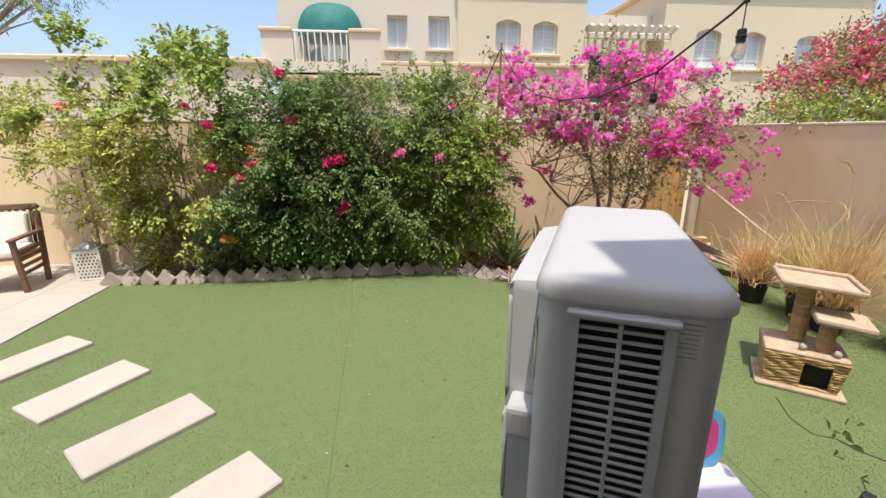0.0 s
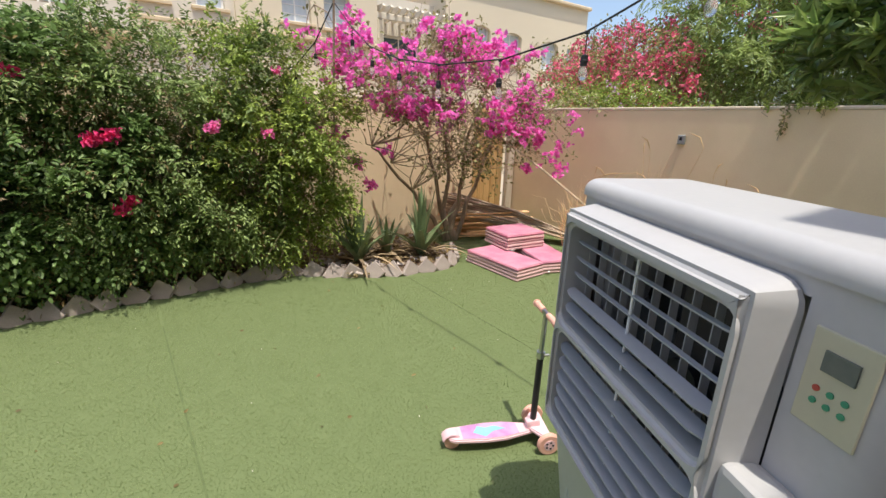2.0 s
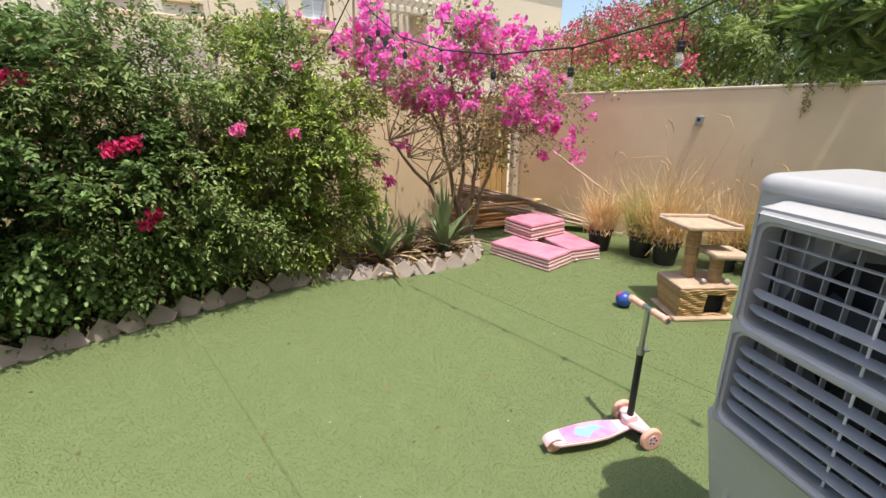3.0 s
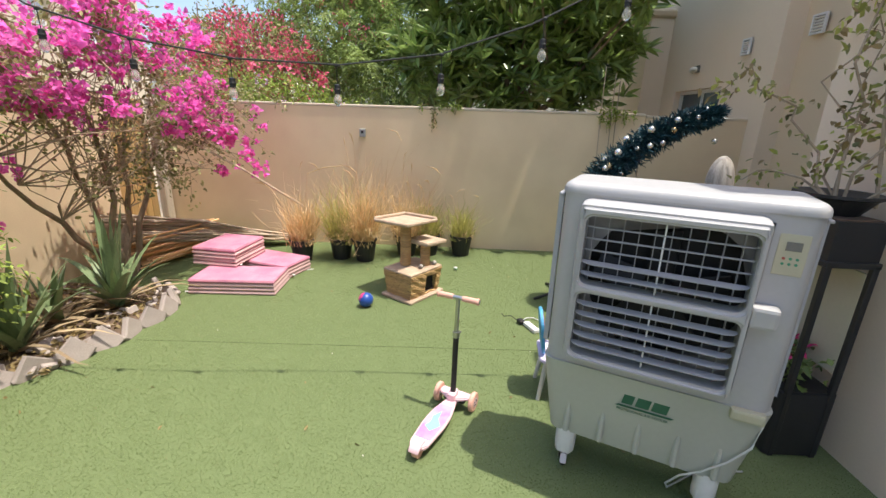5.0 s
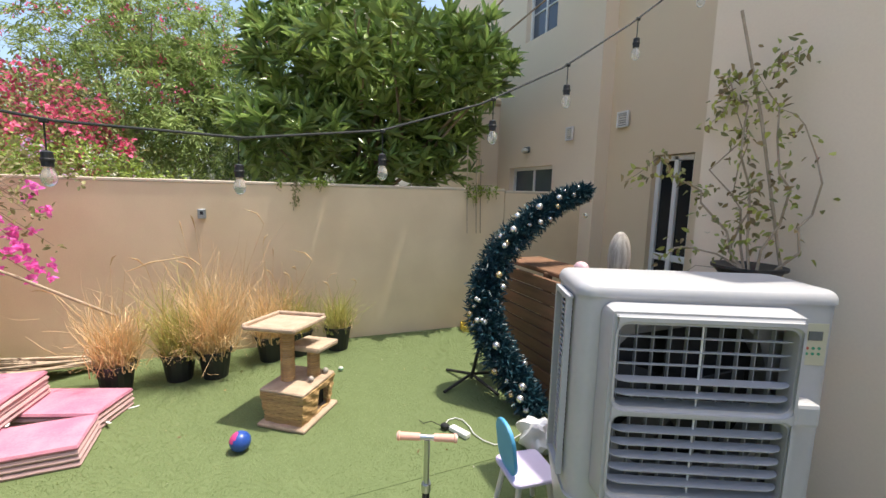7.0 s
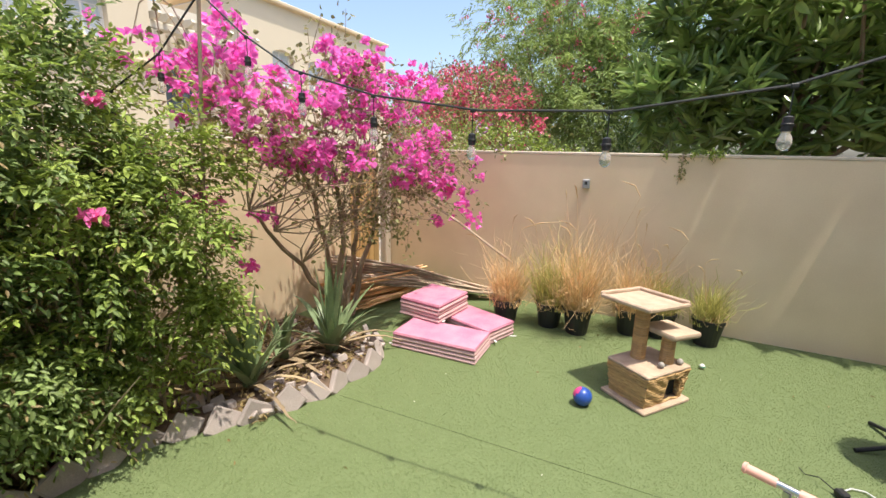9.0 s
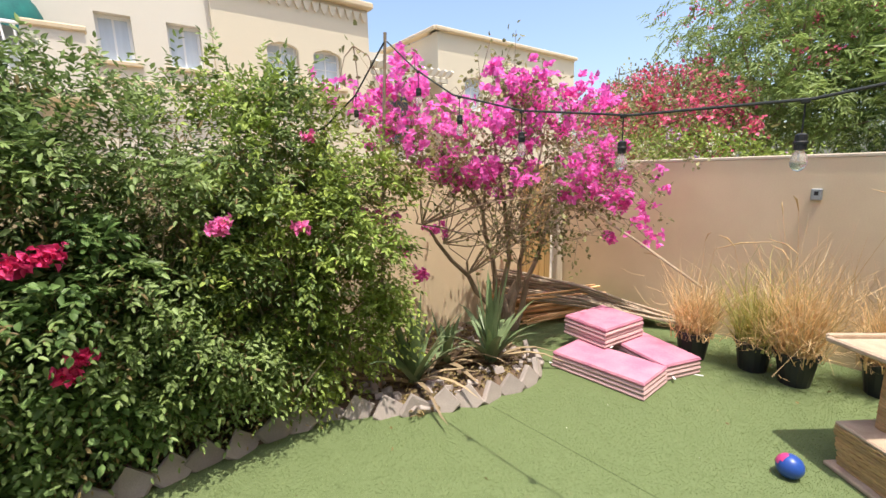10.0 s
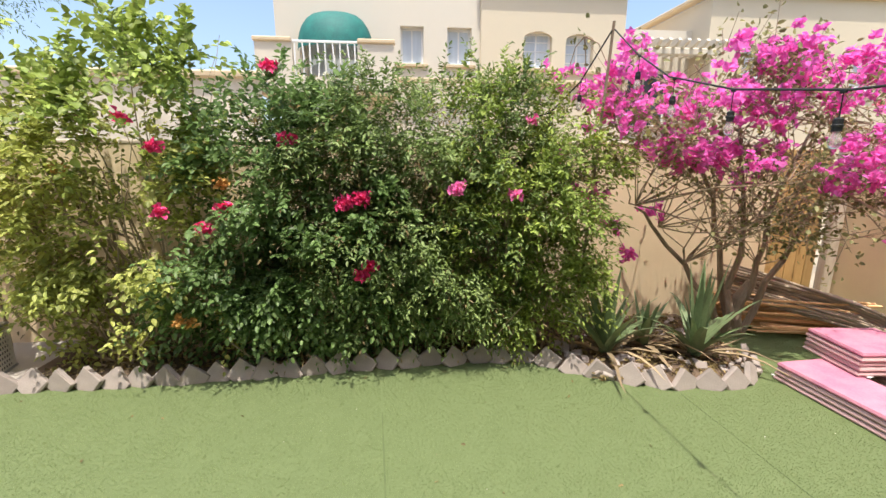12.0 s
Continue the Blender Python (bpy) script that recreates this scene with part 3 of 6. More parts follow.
villa_block("wing_wall", -2.0, 2.7, 6.3, VY, [(0.82, 1.36, 3.9, 4.72), (1.92, 2.5, 3.9, 4.72), (-1.35, -0.1, 2.6, 4.75)], "villa_l", rows=1, arch=False)
villa_block("gable_wall", 2.7, 6.25, 5.75, VY - 0.12, [(3.74, 4.44, 3.84, 4.66), (4.78, 5.48, 3.8, 4.63)], "villa")
villa_block("link_wall", 6.25, 9.0, 5.15, VY + 1.2, [(7.0, 8.4, 2.6, 4.1)], "villa_l", rows=2, arch=False, backing="glass")
villa_block("hall_wall", 8.9, 15.6, 5.85, VY + 0.5, [(9.95, 10.75, 3.62, 4.68), (11.35, 12.2, 3.58, 4.62), (13.25, 14.1, 3.52, 4.55), (14.6, 15.3, 3.5, 4.5)], "villa")
for k in range(17):
    part("dentil", prism([(-0.09, 0), (0.09, 0), (0.05, -0.16), (0, -0.22), (-0.05, -0.16)], 0, 0.06, m=pose(2.85 + k * 0.205, VY - 0.12, 5.62, 90, 0, 0)), "villa", villa)
part("roof_cornice", box((3.75, 0.4, 0.14), (4.47, VY - 0.1, 5.78), 0.03), "trim", villa)
part("roof_cornice", box((6.9, 0.5, 0.12), (12.2, VY + 0.6, 5.9), 0.03), "trim", villa)
part("roof_cornice", box((0.3, 5.2, 0.12), (8.85, VY + 3.0, 5.9), 0.03), "trim", villa)
part("string_course", box((8.4, 0.12, 0.1), (2.1, VY - 0.2, 3.5), 0.02), "trim", villa)
# balcony with a green awning
part("balcony_wall", walling(-2.2, 0.66, 3.1, 4.08, 0.12, [(-1.45, -0.1, 3.4, 4.08)], m=pose(0, VY - 1.0, 0)), "villa_l", villa)
part("balcony_floor", box((2.86, 1.0, 0.15), (-0.77, VY - 0.5, 3.1), 0.02), "trim", villa)
for a, b in ((-2.23, -1.45), (-0.1, 0.69)):
    part("balcony_cap", box((b - a, 0.2, 0.09), ((a + b) / 2, VY - 0.95, 4.12), 0.02), "trim", villa)
rail = part("balustrade", box((1.35, 0.04, 0.05), (-0.78, VY - 0.95, 4.1), 0.01), "white", villa)
for k in range(9):
    part("baluster", tube([(-1.4 + k * 0.155, VY - 0.95, 3.4), (-1.4 + k * 0.155 + 0.03 * (k % 2), VY - 0.97, 3.72), (-1.4 + k * 0.155, VY - 0.95, 4.1)], 0.016, 6), "white", rail)
bm = bmesh.new()
rows, cols = 7, 14
grid = [[bm.verts.new((-0.66 - 0.85 * math.cos(math.pi * c / cols) * math.cos(math.pi / 2 * r / rows) ** 0.6, VY - 0.05 - 0.75 * math.sin(math.pi * c / cols) * math.cos(math.pi / 2 * r / rows), 4.1 + 0.84 * math.sin(math.pi / 2 * r / rows))) for c in range(cols + 1)] for r in range(rows)]
for r in range(rows - 1):
    for c in range(cols):
        bm.faces.new((grid[r][c], grid[r][c + 1], grid[r + 1][c + 1], grid[r + 1][c]))
part("awning", bm, "awning", villa, "domed dark green fabric awning", smooth=True)
# pergola beam ends
perg = part("pergola", box((2.6, 0.14, 0.16), (7.6, VY + 0.1, 4.35), 0.02), "villa_l", villa)
for k in range(11):
    part("beam", prism([(0, 0), (1.6, 0), (1.6, 0.16), (-0.1, 0.16), (-0.16, 0.1)], -0.04, 0.04, m=pose(6.4 + k * 0.245, VY - 0.1, 4.43, 90, 0, 90)), "villa_l", perg)
for x in (6.4, 8.75):
    part("column", box((0.2, 0.2, 4.3), (x, VY + 0.1, 2.1), 0.02), "villa", perg)
# low roofs farther off
far = thing("far_wall", (-6.4, 14.2, 0), 0, "long cream boundary wall with a flat coping", "wall")
part("wall_body", box((8.6, 0.3, 3.35), (0, 0, 1.62)), "villa_l", far)
part("coping", box((8.8, 0.5, 0.14), (0, 0, 3.35), 0.03), "trim", far)

# ---- stepping slabs ----
for x, y, a, ln in ((0.10, 4.53, 46, 0.70), (-0.46, 5.13, 48, 0.68), (-1.115, 5.63, 59, 0.67), (-1.82, 6.1, 63, 0.68)):
    s = thing("stepping_slab", (x, y, 0.0), a, "long cream concrete stepping slab in the turf", "slab", "stepping slabs")
    part("slab", box((ln, 0.34, 0.06), (0, 0, 0.005), 0.008), "paving", s)

# ---- air cooler ----
MID = 1.032


def frame_half(bm, x0, x1, z0, z1, hole, side, y, deep):
    """Half of the outlet frame: a plate with one round-cornered opening; its outer corners are round on the top (side 1) or bottom (-1)."""
    hx0, hx1, hz0, hz1 = hole
    inner = [(p + (hx0 + hx1) / 2, q + (hz0 + hz1) / 2) for p, q in rounded(hx1 - hx0, hz1 - hz0, 0.032, 4)]
    big = [(p + (x0 + x1) / 2, q + (z0 + z1) / 2) for p, q in rounded(x1 - x0, z1 - z0, 0.045, 4)]
    corner = [(x1, z1), (x0, z1), (x0, z0), (x1, z0)]
    outer = [big[i] if (i < 10) == (side > 0) else corner[i // 5] for i in range(20)]
    rim = lambda pts, yy: [bm.verts.new((p, yy, q)) for p, q in pts]
    slim = lambda p, lo, hi, cut: min(max(p, lo + cut), hi - cut)
    face = [(slim(p, x0, x1, 0.02), slim(q, z0, z1, 0.02) if (side > 0) == (q > (z0 + z1) / 2) else q) for p, q in outer]
    a, b, c = rim(inner, y), rim(face, y), rim(inner, y + deep)
    d = rim(outer, y + deep)
    for k in range(20):
        n = (k + 1) % 20
        same = face[k] == face[n]
        bm.faces.new((a[k], a[n], b[k]) if same else (a[k], a[n], b[n], b[k]))
        bm.faces.new((a[k], c[k], c[n], a[n]))
        if not same and not (abs(outer[k][1] - MID) < 1e-6 and abs(outer[n][1] - MID) < 1e-6):
            bm.faces.new((b[k], b[n], d[n], d[k]))
    for ring in (b, d):
        bmesh.ops.remove_doubles(bm, verts=ring, dist=1e-6)


def air_cooler():
    # local x runs to the right across the front, y goes inwards, z up
    c = thing("air_cooler", (1.664, 4.382, 0), math.degrees(math.atan2(-0.907, -0.42)), "large white plastic evaporative air cooler on castors", "air cooler")
    X0, X1, F, D, TOP = -0.085, 0.828, 0.05, 0.425, 1.465
    cx, w = (X0 + X1) / 2, X1 - X0
    # hood
    hood = bmesh.new()
    prism(rounded(w, D - F, 0.062, 6), 1.418, TOP, bm=hood)
    top_edges = [e for e in hood.edges if all(abs(v.co.z - TOP) < 1e-4 for v in e.verts)]
    bmesh.ops.bevel(hood, geom=top_edges, offset=0.036, segments=5, affect="EDGES", profile=0.5)
    bmesh.ops.translate(hood, vec=(cx, (F + D) / 2, 0), verts=hood.verts)
    part("hood", hood, "cooler", c, "rounded white plastic hood", smooth=True)
    # body shell with openings in the front and sides
    body = bmesh.new()
    def shell(z0, z1, skip):
        ring = [(x + cx, y + (F + D) / 2) for x, y in rounded(w - 0.016, D - F - 0.016, 0.056, 6)]
        yf, yb = F + 0.008, D - 0.008
        full = []
        for p, q in zip(ring, ring[1:] + ring[:1]):
            full.append(p)
            if abs(p[1] - yf) < 1e-4 and abs(q[1] - yf) < 1e-4 and abs(p[0] - q[0]) > 0.3:
                full += [(0.02, yf), (0.67, yf)]
            elif abs(p[0] - q[0]) < 1e-4 and abs(p[1] - q[1]) > 0.1:
                full += [(p[0], y) for y in ((GA, GB) if q[1] > p[1] else (GB, GA))]
        lo = [body.verts.new((x, y, z0)) for x, y in full]
        hi = [body.verts.new((x, y, z1)) for x, y in full]
        for k in range(len(full)):
            p, q = full[k], full[(k + 1) % len(full)]
            front = abs(p[1] - yf) < 1e-4 and abs(q[1] - yf) < 1e-4 and abs(p[0] - q[0]) > 0.6
            sides = abs(p[0] - q[0]) < 1e-4 and abs(abs(p[1] - q[1]) - (GB - GA)) < 1e-4
            if not (skip and (front or sides)):
                body.faces.new((lo[k], lo[(k + 1) % len(full)], hi[(k + 1) % len(full)], hi[k]))
    GA, GB = F + 0.095, F + 0.25
    for z0, z1, skip in ((0.628, 0.70, False), (0.70, 1.385, True), (1.385, 1.418, False)):
        shell(z0, z1, skip)
    bmesh.ops.remove_doubles(body, verts=body.verts, dist=1e-5)
    part("body_shell", body, "cooler", c, smooth=True)
    # side intake grilles
    for xx, y0, y1, sg in ((X1 - 0.008, GA, GB, 1), (X0 + 0.008, GA, GB, -1)):
        g = part("intake_grille", walling(y0 - 0.02, y1 + 0.02, 0.68, 1.405, 0.022, [(y0, y1, 0.70, 1.385)], m=pose(xx + (0.014 if sg > 0 else 0.008) * sg, 0, 0, 0, 0, 90)), "louver", c)
        for k in range(31):
            part("slat", box((0.007, y1 - y0, 0.0075), (xx + 0.004 * sg, (y0 + y1) / 2, 0.715 + k * 0.0217), 0.0015), "louver", g)
        part("mullion", box((0.012, 0.009, 0.68), (xx + 0.002 * sg, (y0 + y1) / 2, 1.04), 0.002), "louver", g)
        part("sill", box((0.02, y1 - y0 + 0.05, 0.012), (xx + 0.016 * sg, (y0 + y1) / 2, 1.398), 0.003), "louver", g)
        # the pad's near-black paints the shade in the slat gaps
        part("pad", box((0.02, y1 - y0 + 0.03, 0.72), (xx - 0.045 * sg, (y0 + y1) / 2, 1.04)), "dark", c, "cooling pad coloured near-black for the shade behind the slats")
    # front air outlet
    fx0, fx1, fz0, fz1 = 0.0, 0.668, 0.672, 1.405
    fr = bmesh.new()
    frame_half(fr, fx0, fx1, MID, fz1, (fx0 + 0.04, fx1 - 0.036, 1.05, fz1 - 0.06), 1, -0.03, 0.085)
    frame_half(fr, fx0, fx1, fz0, MID, (fx0 + 0.04, fx1 - 0.033, fz0 + 0.047, 1.013), -1, -0.03, 0.085)
    bmesh.ops.remove_doubles(fr, verts=fr.verts, dist=1e-5)
    bmesh.ops.recalc_face_normals(fr, faces=fr.faces)
    bmesh.ops.bevel(fr, geom=[e for e in fr.edges if e.calc_face_angle(0) > 1.0], offset=0.013, segments=3, affect="EDGES")
    outlet = part("outlet_frame", fr, "cooler", c, "white grille frame standing proud", smooth=True)
    for z0, z1, n, flat in ((1.05, 1.345, 6, 3), (0.72, 1.013, 6, 0)):
        for k in range(n - 1):
            z = z1 - (k + 1) * (z1 - z0) / n
            thin = k < flat
            tilt = 4 if thin else 11
            depth = 0.013 if thin else 0.038
            out = [(0.0, 0.0), (0.594, 0.0), (0.594, depth * 0.4), (0.58, depth * 0.75), (0.55, depth), (0.044, depth), (0.014, depth * 0.75), (0.0, depth * 0.4)]
            part("louver", prism([(x, -y) for x, y in out], -0.0018, 0.0018, m=pose(fx0 + 0.039, 0.016, z, tilt, 0, 0)), "louver", outlet)
    for k in range(10):
        x = fx0 + 0.066 + k * 0.0585
        part("vane", box((0.003, 0.02, 0.69), (x, 0.047, 1.03)), "vane", outlet)
    part("link_bar", box((0.007, 0.006, 0.66), (fx0 + 0.332, 0.008, 1.03), 0.002), "white", outlet, "bright link bar of the louvres")
    # fan behind the grille; shroud, blades and backing darkened for the unlit inside
    ring = bmesh.new()
    outer = [(-0.43, -0.40), (0.43, -0.40), (0.43, 0.36), (-0.43, 0.36)]
    circ = [(0.33 * math.cos(radians(a)), 0.33 * math.sin(radians(a))) for a in range(-135, 225, 10)]
    cv = [ring.verts.new((x + 0.365, 0.12, z + 1.03)) for x, z in circ]
    ov = [ring.verts.new((x + 0.365, 0.12, z + 1.03)) for x, z in outer]
    for q in range(4):
        for i in range(9):
            ring.faces.new((cv[(q * 9 + i) % 36], cv[(q * 9 + i + 1) % 36], ov[q]))
        ring.faces.new((cv[(q * 9 + 9) % 36], ov[(q + 1) % 4], ov[q]))
    for i in range(36):
        p, n = circ[i], circ[(i + 1) % 36]
        ring.faces.new((cv[i], cv[(i + 1) % 36], ring.verts.new((n[0] + 0.365, 0.26, n[1] + 1.03)), ring.verts.new((p[0] + 0.365, 0.26, p[1] + 1.03))))
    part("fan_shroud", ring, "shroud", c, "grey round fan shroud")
    hub = part("fan_hub", tube([(0.345, 0.16, 1.0), (0.345, 0.24, 1.0)], 0.07, 16), "black", c)
    for k in range(5):
        a = 2 * math.pi * k / 5 + 0.3
        part("blade", box((0.22, 0.008, 0.12), (0.345 + 0.17 * math.cos(a), 0.2, 1.0 + 0.17 * math.sin(a)), 0.004, (24, -math.degrees(a), 0)), "black", hub)
    # near-black sheet paints the shade behind the fan
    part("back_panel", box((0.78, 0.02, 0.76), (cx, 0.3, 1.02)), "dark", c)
    # water tank, narrower downwards
    tank = bmesh.new()
    o0, o1 = rounded(w, D - F, 0.05, 4), rounded(w - 0.12, D - F - 0.08, 0.05, 4)
    lo = [tank.verts.new((x + cx, y + (F + D) / 2, 0.225)) for x, y in o1]
    hi = [tank.verts.new((x + cx, y + (F + D) / 2, 0.627)) for x, y in o0]
    for k in range(len(lo)):
        tank.faces.new((lo[k], lo[(k + 1) % len(lo)], hi[(k + 1) % len(hi)], hi[k]))
    tank.faces.new(lo[::-1]), tank.faces.new(hi)
    part("water_tank", tank, "tank", c, "tapered off-white water tank", smooth=True)
    for k in range(5):
        x = 0.06 + k * 0.158
        part("rib", box((0.028, 0.02, 0.24), (x, 0.068 + 0.010, 0.36), 0.008, (-5.5, 0, 0)), "tank", c)
    # rim line under the hood and moulded dents
    part("hood_rim", prism(rounded(w - 0.012, D - F - 0.012, 0.058, 6), 1.4165, 1.4195, m=pose(cx, (F + D) / 2, 0)), "shroud", c, smooth=True)
    # control panel
    pan = part("control_panel", box((0.09, 0.005, 0.152), (0.735, F + 0.007, 1.276), 0.0015), "panel", c, "beige control panel with a display")
    part("display", box((0.046, 0.004, 0.032), (0.737, F + 0.003, 1.308)), "lcd", pan)
    for r in range(2):
        for q in range(3):
            part("button", tube([(0.715 + q * 0.02, F + 0.002, 1.263 - r * 0.02), (0.715 + q * 0.02, F + 0.006, 1.263 - r * 0.02)], 0.005, 10), "btn_red" if (r, q) == (0, 0) else "btn_green", pan)
    part("latch_block", box((0.088, 0.07, 0.085), (0.698, 0.025, 1.04), 0.014, seg=2), "cooler", c)
    part("drain_cup", box((0.12, 0.04, 0.05), (0.74, 0.05, 0.605), 0.012, seg=2), "panel", c)
    # lettering
    for word, size, x, z, matn in (("PROFESSIONAL AIR COOLER", 0.0165, 0.268, 0.455, "ink_green"),):
        cu = bpy.data.curves.new("lettering", "FONT")
        cu.body, cu.size, cu.extrude = word, size, 0.0008
        t = new("lettering", cu)
        t.parent = c
        t.matrix_basis = pose(x, 0.0615, z, 84.5, 0, 0)
        cu.materials.append(M[matn])
    # brand emblem as plain slanted shapes
    em = bmesh.new()
    for x, z, ww, hh in ((0.262, 0.478, 0.225, 0.008), (0.285, 0.497, 0.045, 0.075), (0.342, 0.497, 0.055, 0.075), (0.407, 0.497, 0.062, 0.075)):
        prism([(0, 0), (ww, 0), (ww + 0.014, hh), (0.014, hh)], 0, 0.0025, bm=em, m=pose(x, 0.060 - (z - 0.46) * 0.09, z, 84.5, 0, 0))
    part("emblem", em, "ink_green", c, "dark green slanted emblem")
    st = part("rating_label", box((0.003, 0.058, 0.085), (X1 - 0.0065, F + 0.285, 1.365)), "sticker", c, "silver rating label")
    for k in range(7):
        part("text_line", box((0.001, 0.046 - 0.012 * (k % 3), 0.0018), (X1 - 0.0045, F + 0.285 + 0.005 * (k % 3), 1.388 - k * 0.0095)), "ink", st)
    cu = bpy.data.curves.new("lettering", "FONT")
    cu.body, cu.size, cu.extrude = "EVAPORATIVE AIR COOLER", 0.0043, 0.0004
    cu.materials.append(M["black"])
    t = new("lettering", cu)
    t.parent = st
    t.matrix_basis = pose(X1 - 0.0044, F + 0.259, 1.397, 90, 0, 90)
    # castors
    for x in (0.06, 0.68):
        for y in (0.13, 0.35):
            cup = lathe([(0.034, 0.085), (0.047, 0.095), (0.05, 0.13), (0.05, 0.215), (0.044, 0.235)], 16, at=(x, y, 0))
            b = part("castor_bracket", box((0.075, 0.06, 0.07), (x, y - 0.012, 0.12), 0.01, bm=cup), "white", c, smooth=True)
            w = part("wheel", lathe([(0.014, -0.012), (0.036, -0.012), (0.042, -0.006), (0.042, 0.006), (0.036, 0.012), (0.014, 0.012)], 20), "rubber", b)
            w.matrix_basis = pose(x, y - 0.012, 0.042, 0, 90, 20)
            part("hub", tube([(0, 0, -0.0135), (0, 0, 0.0135)], 0.026, 16), "metal", w)
            for sx in (-0.019, 0.019):
                part("fork", prism([(-0.018, 0.03), (0.012, 0.03), (0.03, 0.1), (-0.03, 0.1)], sx - 0.0015, sx + 0.0015, m=pose(x, y - 0.008, 0, 90, 0, 90)), "metal", b)
            part("brake_lever", prism(rounded(0.03, 0.05, 0.008), -0.002, 0.002, m=pose(x + 0.01, y - 0.062, 0.075, 28, 0, 8)), "sticker", b, "flat grey brake lever")
    # power lead
    part("power_lead", tube([(0.8, 0.16, 0.63), (0.806, 0.075, 0.56), (0.785, 0.055, 0.46), (0.72, 0.055, 0.36), (0.64, 0.06, 0.27), (0.57, 0.08, 0.2), (0.53, 0.12, 0.1), (0.55, 0.2, 0.012), (0.7, 0.4, 0.012), (0.9, 0.5, 0.012)], 0.0045, 6), "cable_w", c, "white power lead hanging down")


air_cooler()

# ---- hedge and shrubs along the north wall ----
def shrub(name, label, boxes, n, leaf, size, seed, flowers=(), stems=14, category="shrub", twig_mat="twig", foot=None, pairs=4, broad=0.5, clump=0.15, inner=0.34, tops=0.12, dry=0.1):
    """Leafy twigs gathered in clumps over lumpy volumes given as (cx, cy, cz, rx, ry, rz)."""
    rng = np.random.default_rng(seed)
    fx, fy = foot or (boxes[0][0], boxes[0][1] + 0.1)
    o = np.array([fx, fy, 0.02])
    s = thing(name, tuple(o), 0, label, category)
    bx = np.array(boxes)
    area = (bx[:, 3] * bx[:, 5]) ** 0.9
    count = max(n // (2 * pairs + 1), 1)
    m = max(count // 24, 1)
    b = bx[rng.choice(len(bx), m, p=area / area.sum())]
    d = unit(rng.normal(0, 1, (m, 3)) * np.array([1, 1, 1.1]))
    d[:, 1] = np.where(rng.uniform(0, 1, m) < 0.75, -np.abs(d[:, 1]), d[:, 1])
    c = b[:, :3] + d * b[:, 3:] * rng.uniform(0.72, 1.08, m)[:, None]
    # hollows between the clumps
    hole = np.sin(c[:, 0] * 6.3 + seed) * np.sin(c[:, 2] * 7.1 + 1.3 * seed) + 0.6 * np.sin(c[:, 0] * 14 + c[:, 2] * 10)
    c[:, 1] += np.clip(hole, -0.6, 1.4) * 0.26
    lead = unit(d * 0.8 + rng.normal(0, 0.3, (m, 3)) + np.array([0, -0.3, 0.25]))
    size_of = clump * rng.uniform(0.55, 1.25, m)
    k = rng.integers(0, m, count)
    p = c[k] + rng.normal(0, 0.55, (count, 3)) * size_of[k][:, None]
    way = unit(lead[k] + rng.normal(0, 0.5, (count, 3)))
    # the inside of the bush
    deep = rng.uniform(0, 1, count) < inner
    bb = bx[rng.choice(len(bx), count, p=area / area.sum())]
    p = np.where(deep[:, None], bb[:, :3] + np.array([0, 0.14, 0]) + unit(rng.normal(0, 1, (count, 3))) * bb[:, 3:] * rng.uniform(0.1, 0.68, (count, 1)), p)
    # shoots standing out of the top
    high = (p[:, 2] > np.quantile(p[:, 2], 1 - tops)) & (rng.uniform(0, 1, count) < 0.6)
    p[high] += np.stack([rng.normal(0, 0.04, high.sum()), rng.normal(0, 0.04, high.sum()), np.abs(rng.normal(0.02, 0.08, high.sum()))], 1)
    way[high] = unit(rng.normal(0, 0.35, (high.sum(), 3)) + np.array([0, -0.1, 1.0]))
    # the growth leans out at breast height and draws back at its foot
    front = 8.12 - 0.50 * np.clip(p[:, 2], 0, 1.1) + rng.uniform(0, 0.12, len(p))
    p[:, 1] = np.where(p[:, 1] < front, front + 0.25 * (front - p[:, 1]), p[:, 1])
    ok = (p[:, 2] > 0.16) & ~((p[:, 1] > NORTH - 0.08) & (p[:, 2] < 1.95))
    p, way = p[ok], way[ok]
    tagged(part("foliage", sprays("foliage", p - o, way, size * (pairs + 0.6), pairs, size, broad, rng), leaf, s), kind="stuff")
    if dry:
        w = rng.choice(len(p), int(len(p) * dry), replace=False)
        tagged(part("dry_foliage", sprays("dry_foliage", p[w] - o + rng.normal(0, 0.06, (len(w), 3)) + np.array([0, 0.05, -0.03]), way[w] + rng.normal(0, 0.5, (len(w), 3)), size * 4, 2, size * 0.9, 0.35, rng, droop=0.6), "leaf_dry", s, "brown withered leaves and twigs"), kind="stuff")
    for k in range(stems):
        q = boxes[rng.integers(0, len(boxes))]
        a = np.array([fx + rng.normal(0, q[3] * 0.35), fy + rng.normal(0, 0.1), 0.0])
        e = np.array(q[:3]) + rng.normal(0, 0.5, 3) * np.array(q[3:])
        pts = [a + (e - a) * t + rng.normal(0, 0.05, 3) * (t > 0) for t in (0, 0.25, 0.5, 0.75, 1.0)]
        pts = [np.array([v[0], min(v[1], NORTH - 0.05), v[2]]) - o for v in pts]
        pts[0][2] = -0.02
        part("stem", tube(pts, [0.012, 0.010, 0.008, 0.005, 0.002], 5), twig_mat, s)
    for fmat, places, fsize, number in flowers:
        for (x, y, z) in places:
            q = np.array([x, y, z]) - o + unit(rng.normal(0, 1, (number, 3))) * fsize * np.array([1.5, 1.0, 1.15]) * rng.uniform(0.2, 1.0, (number, 1))
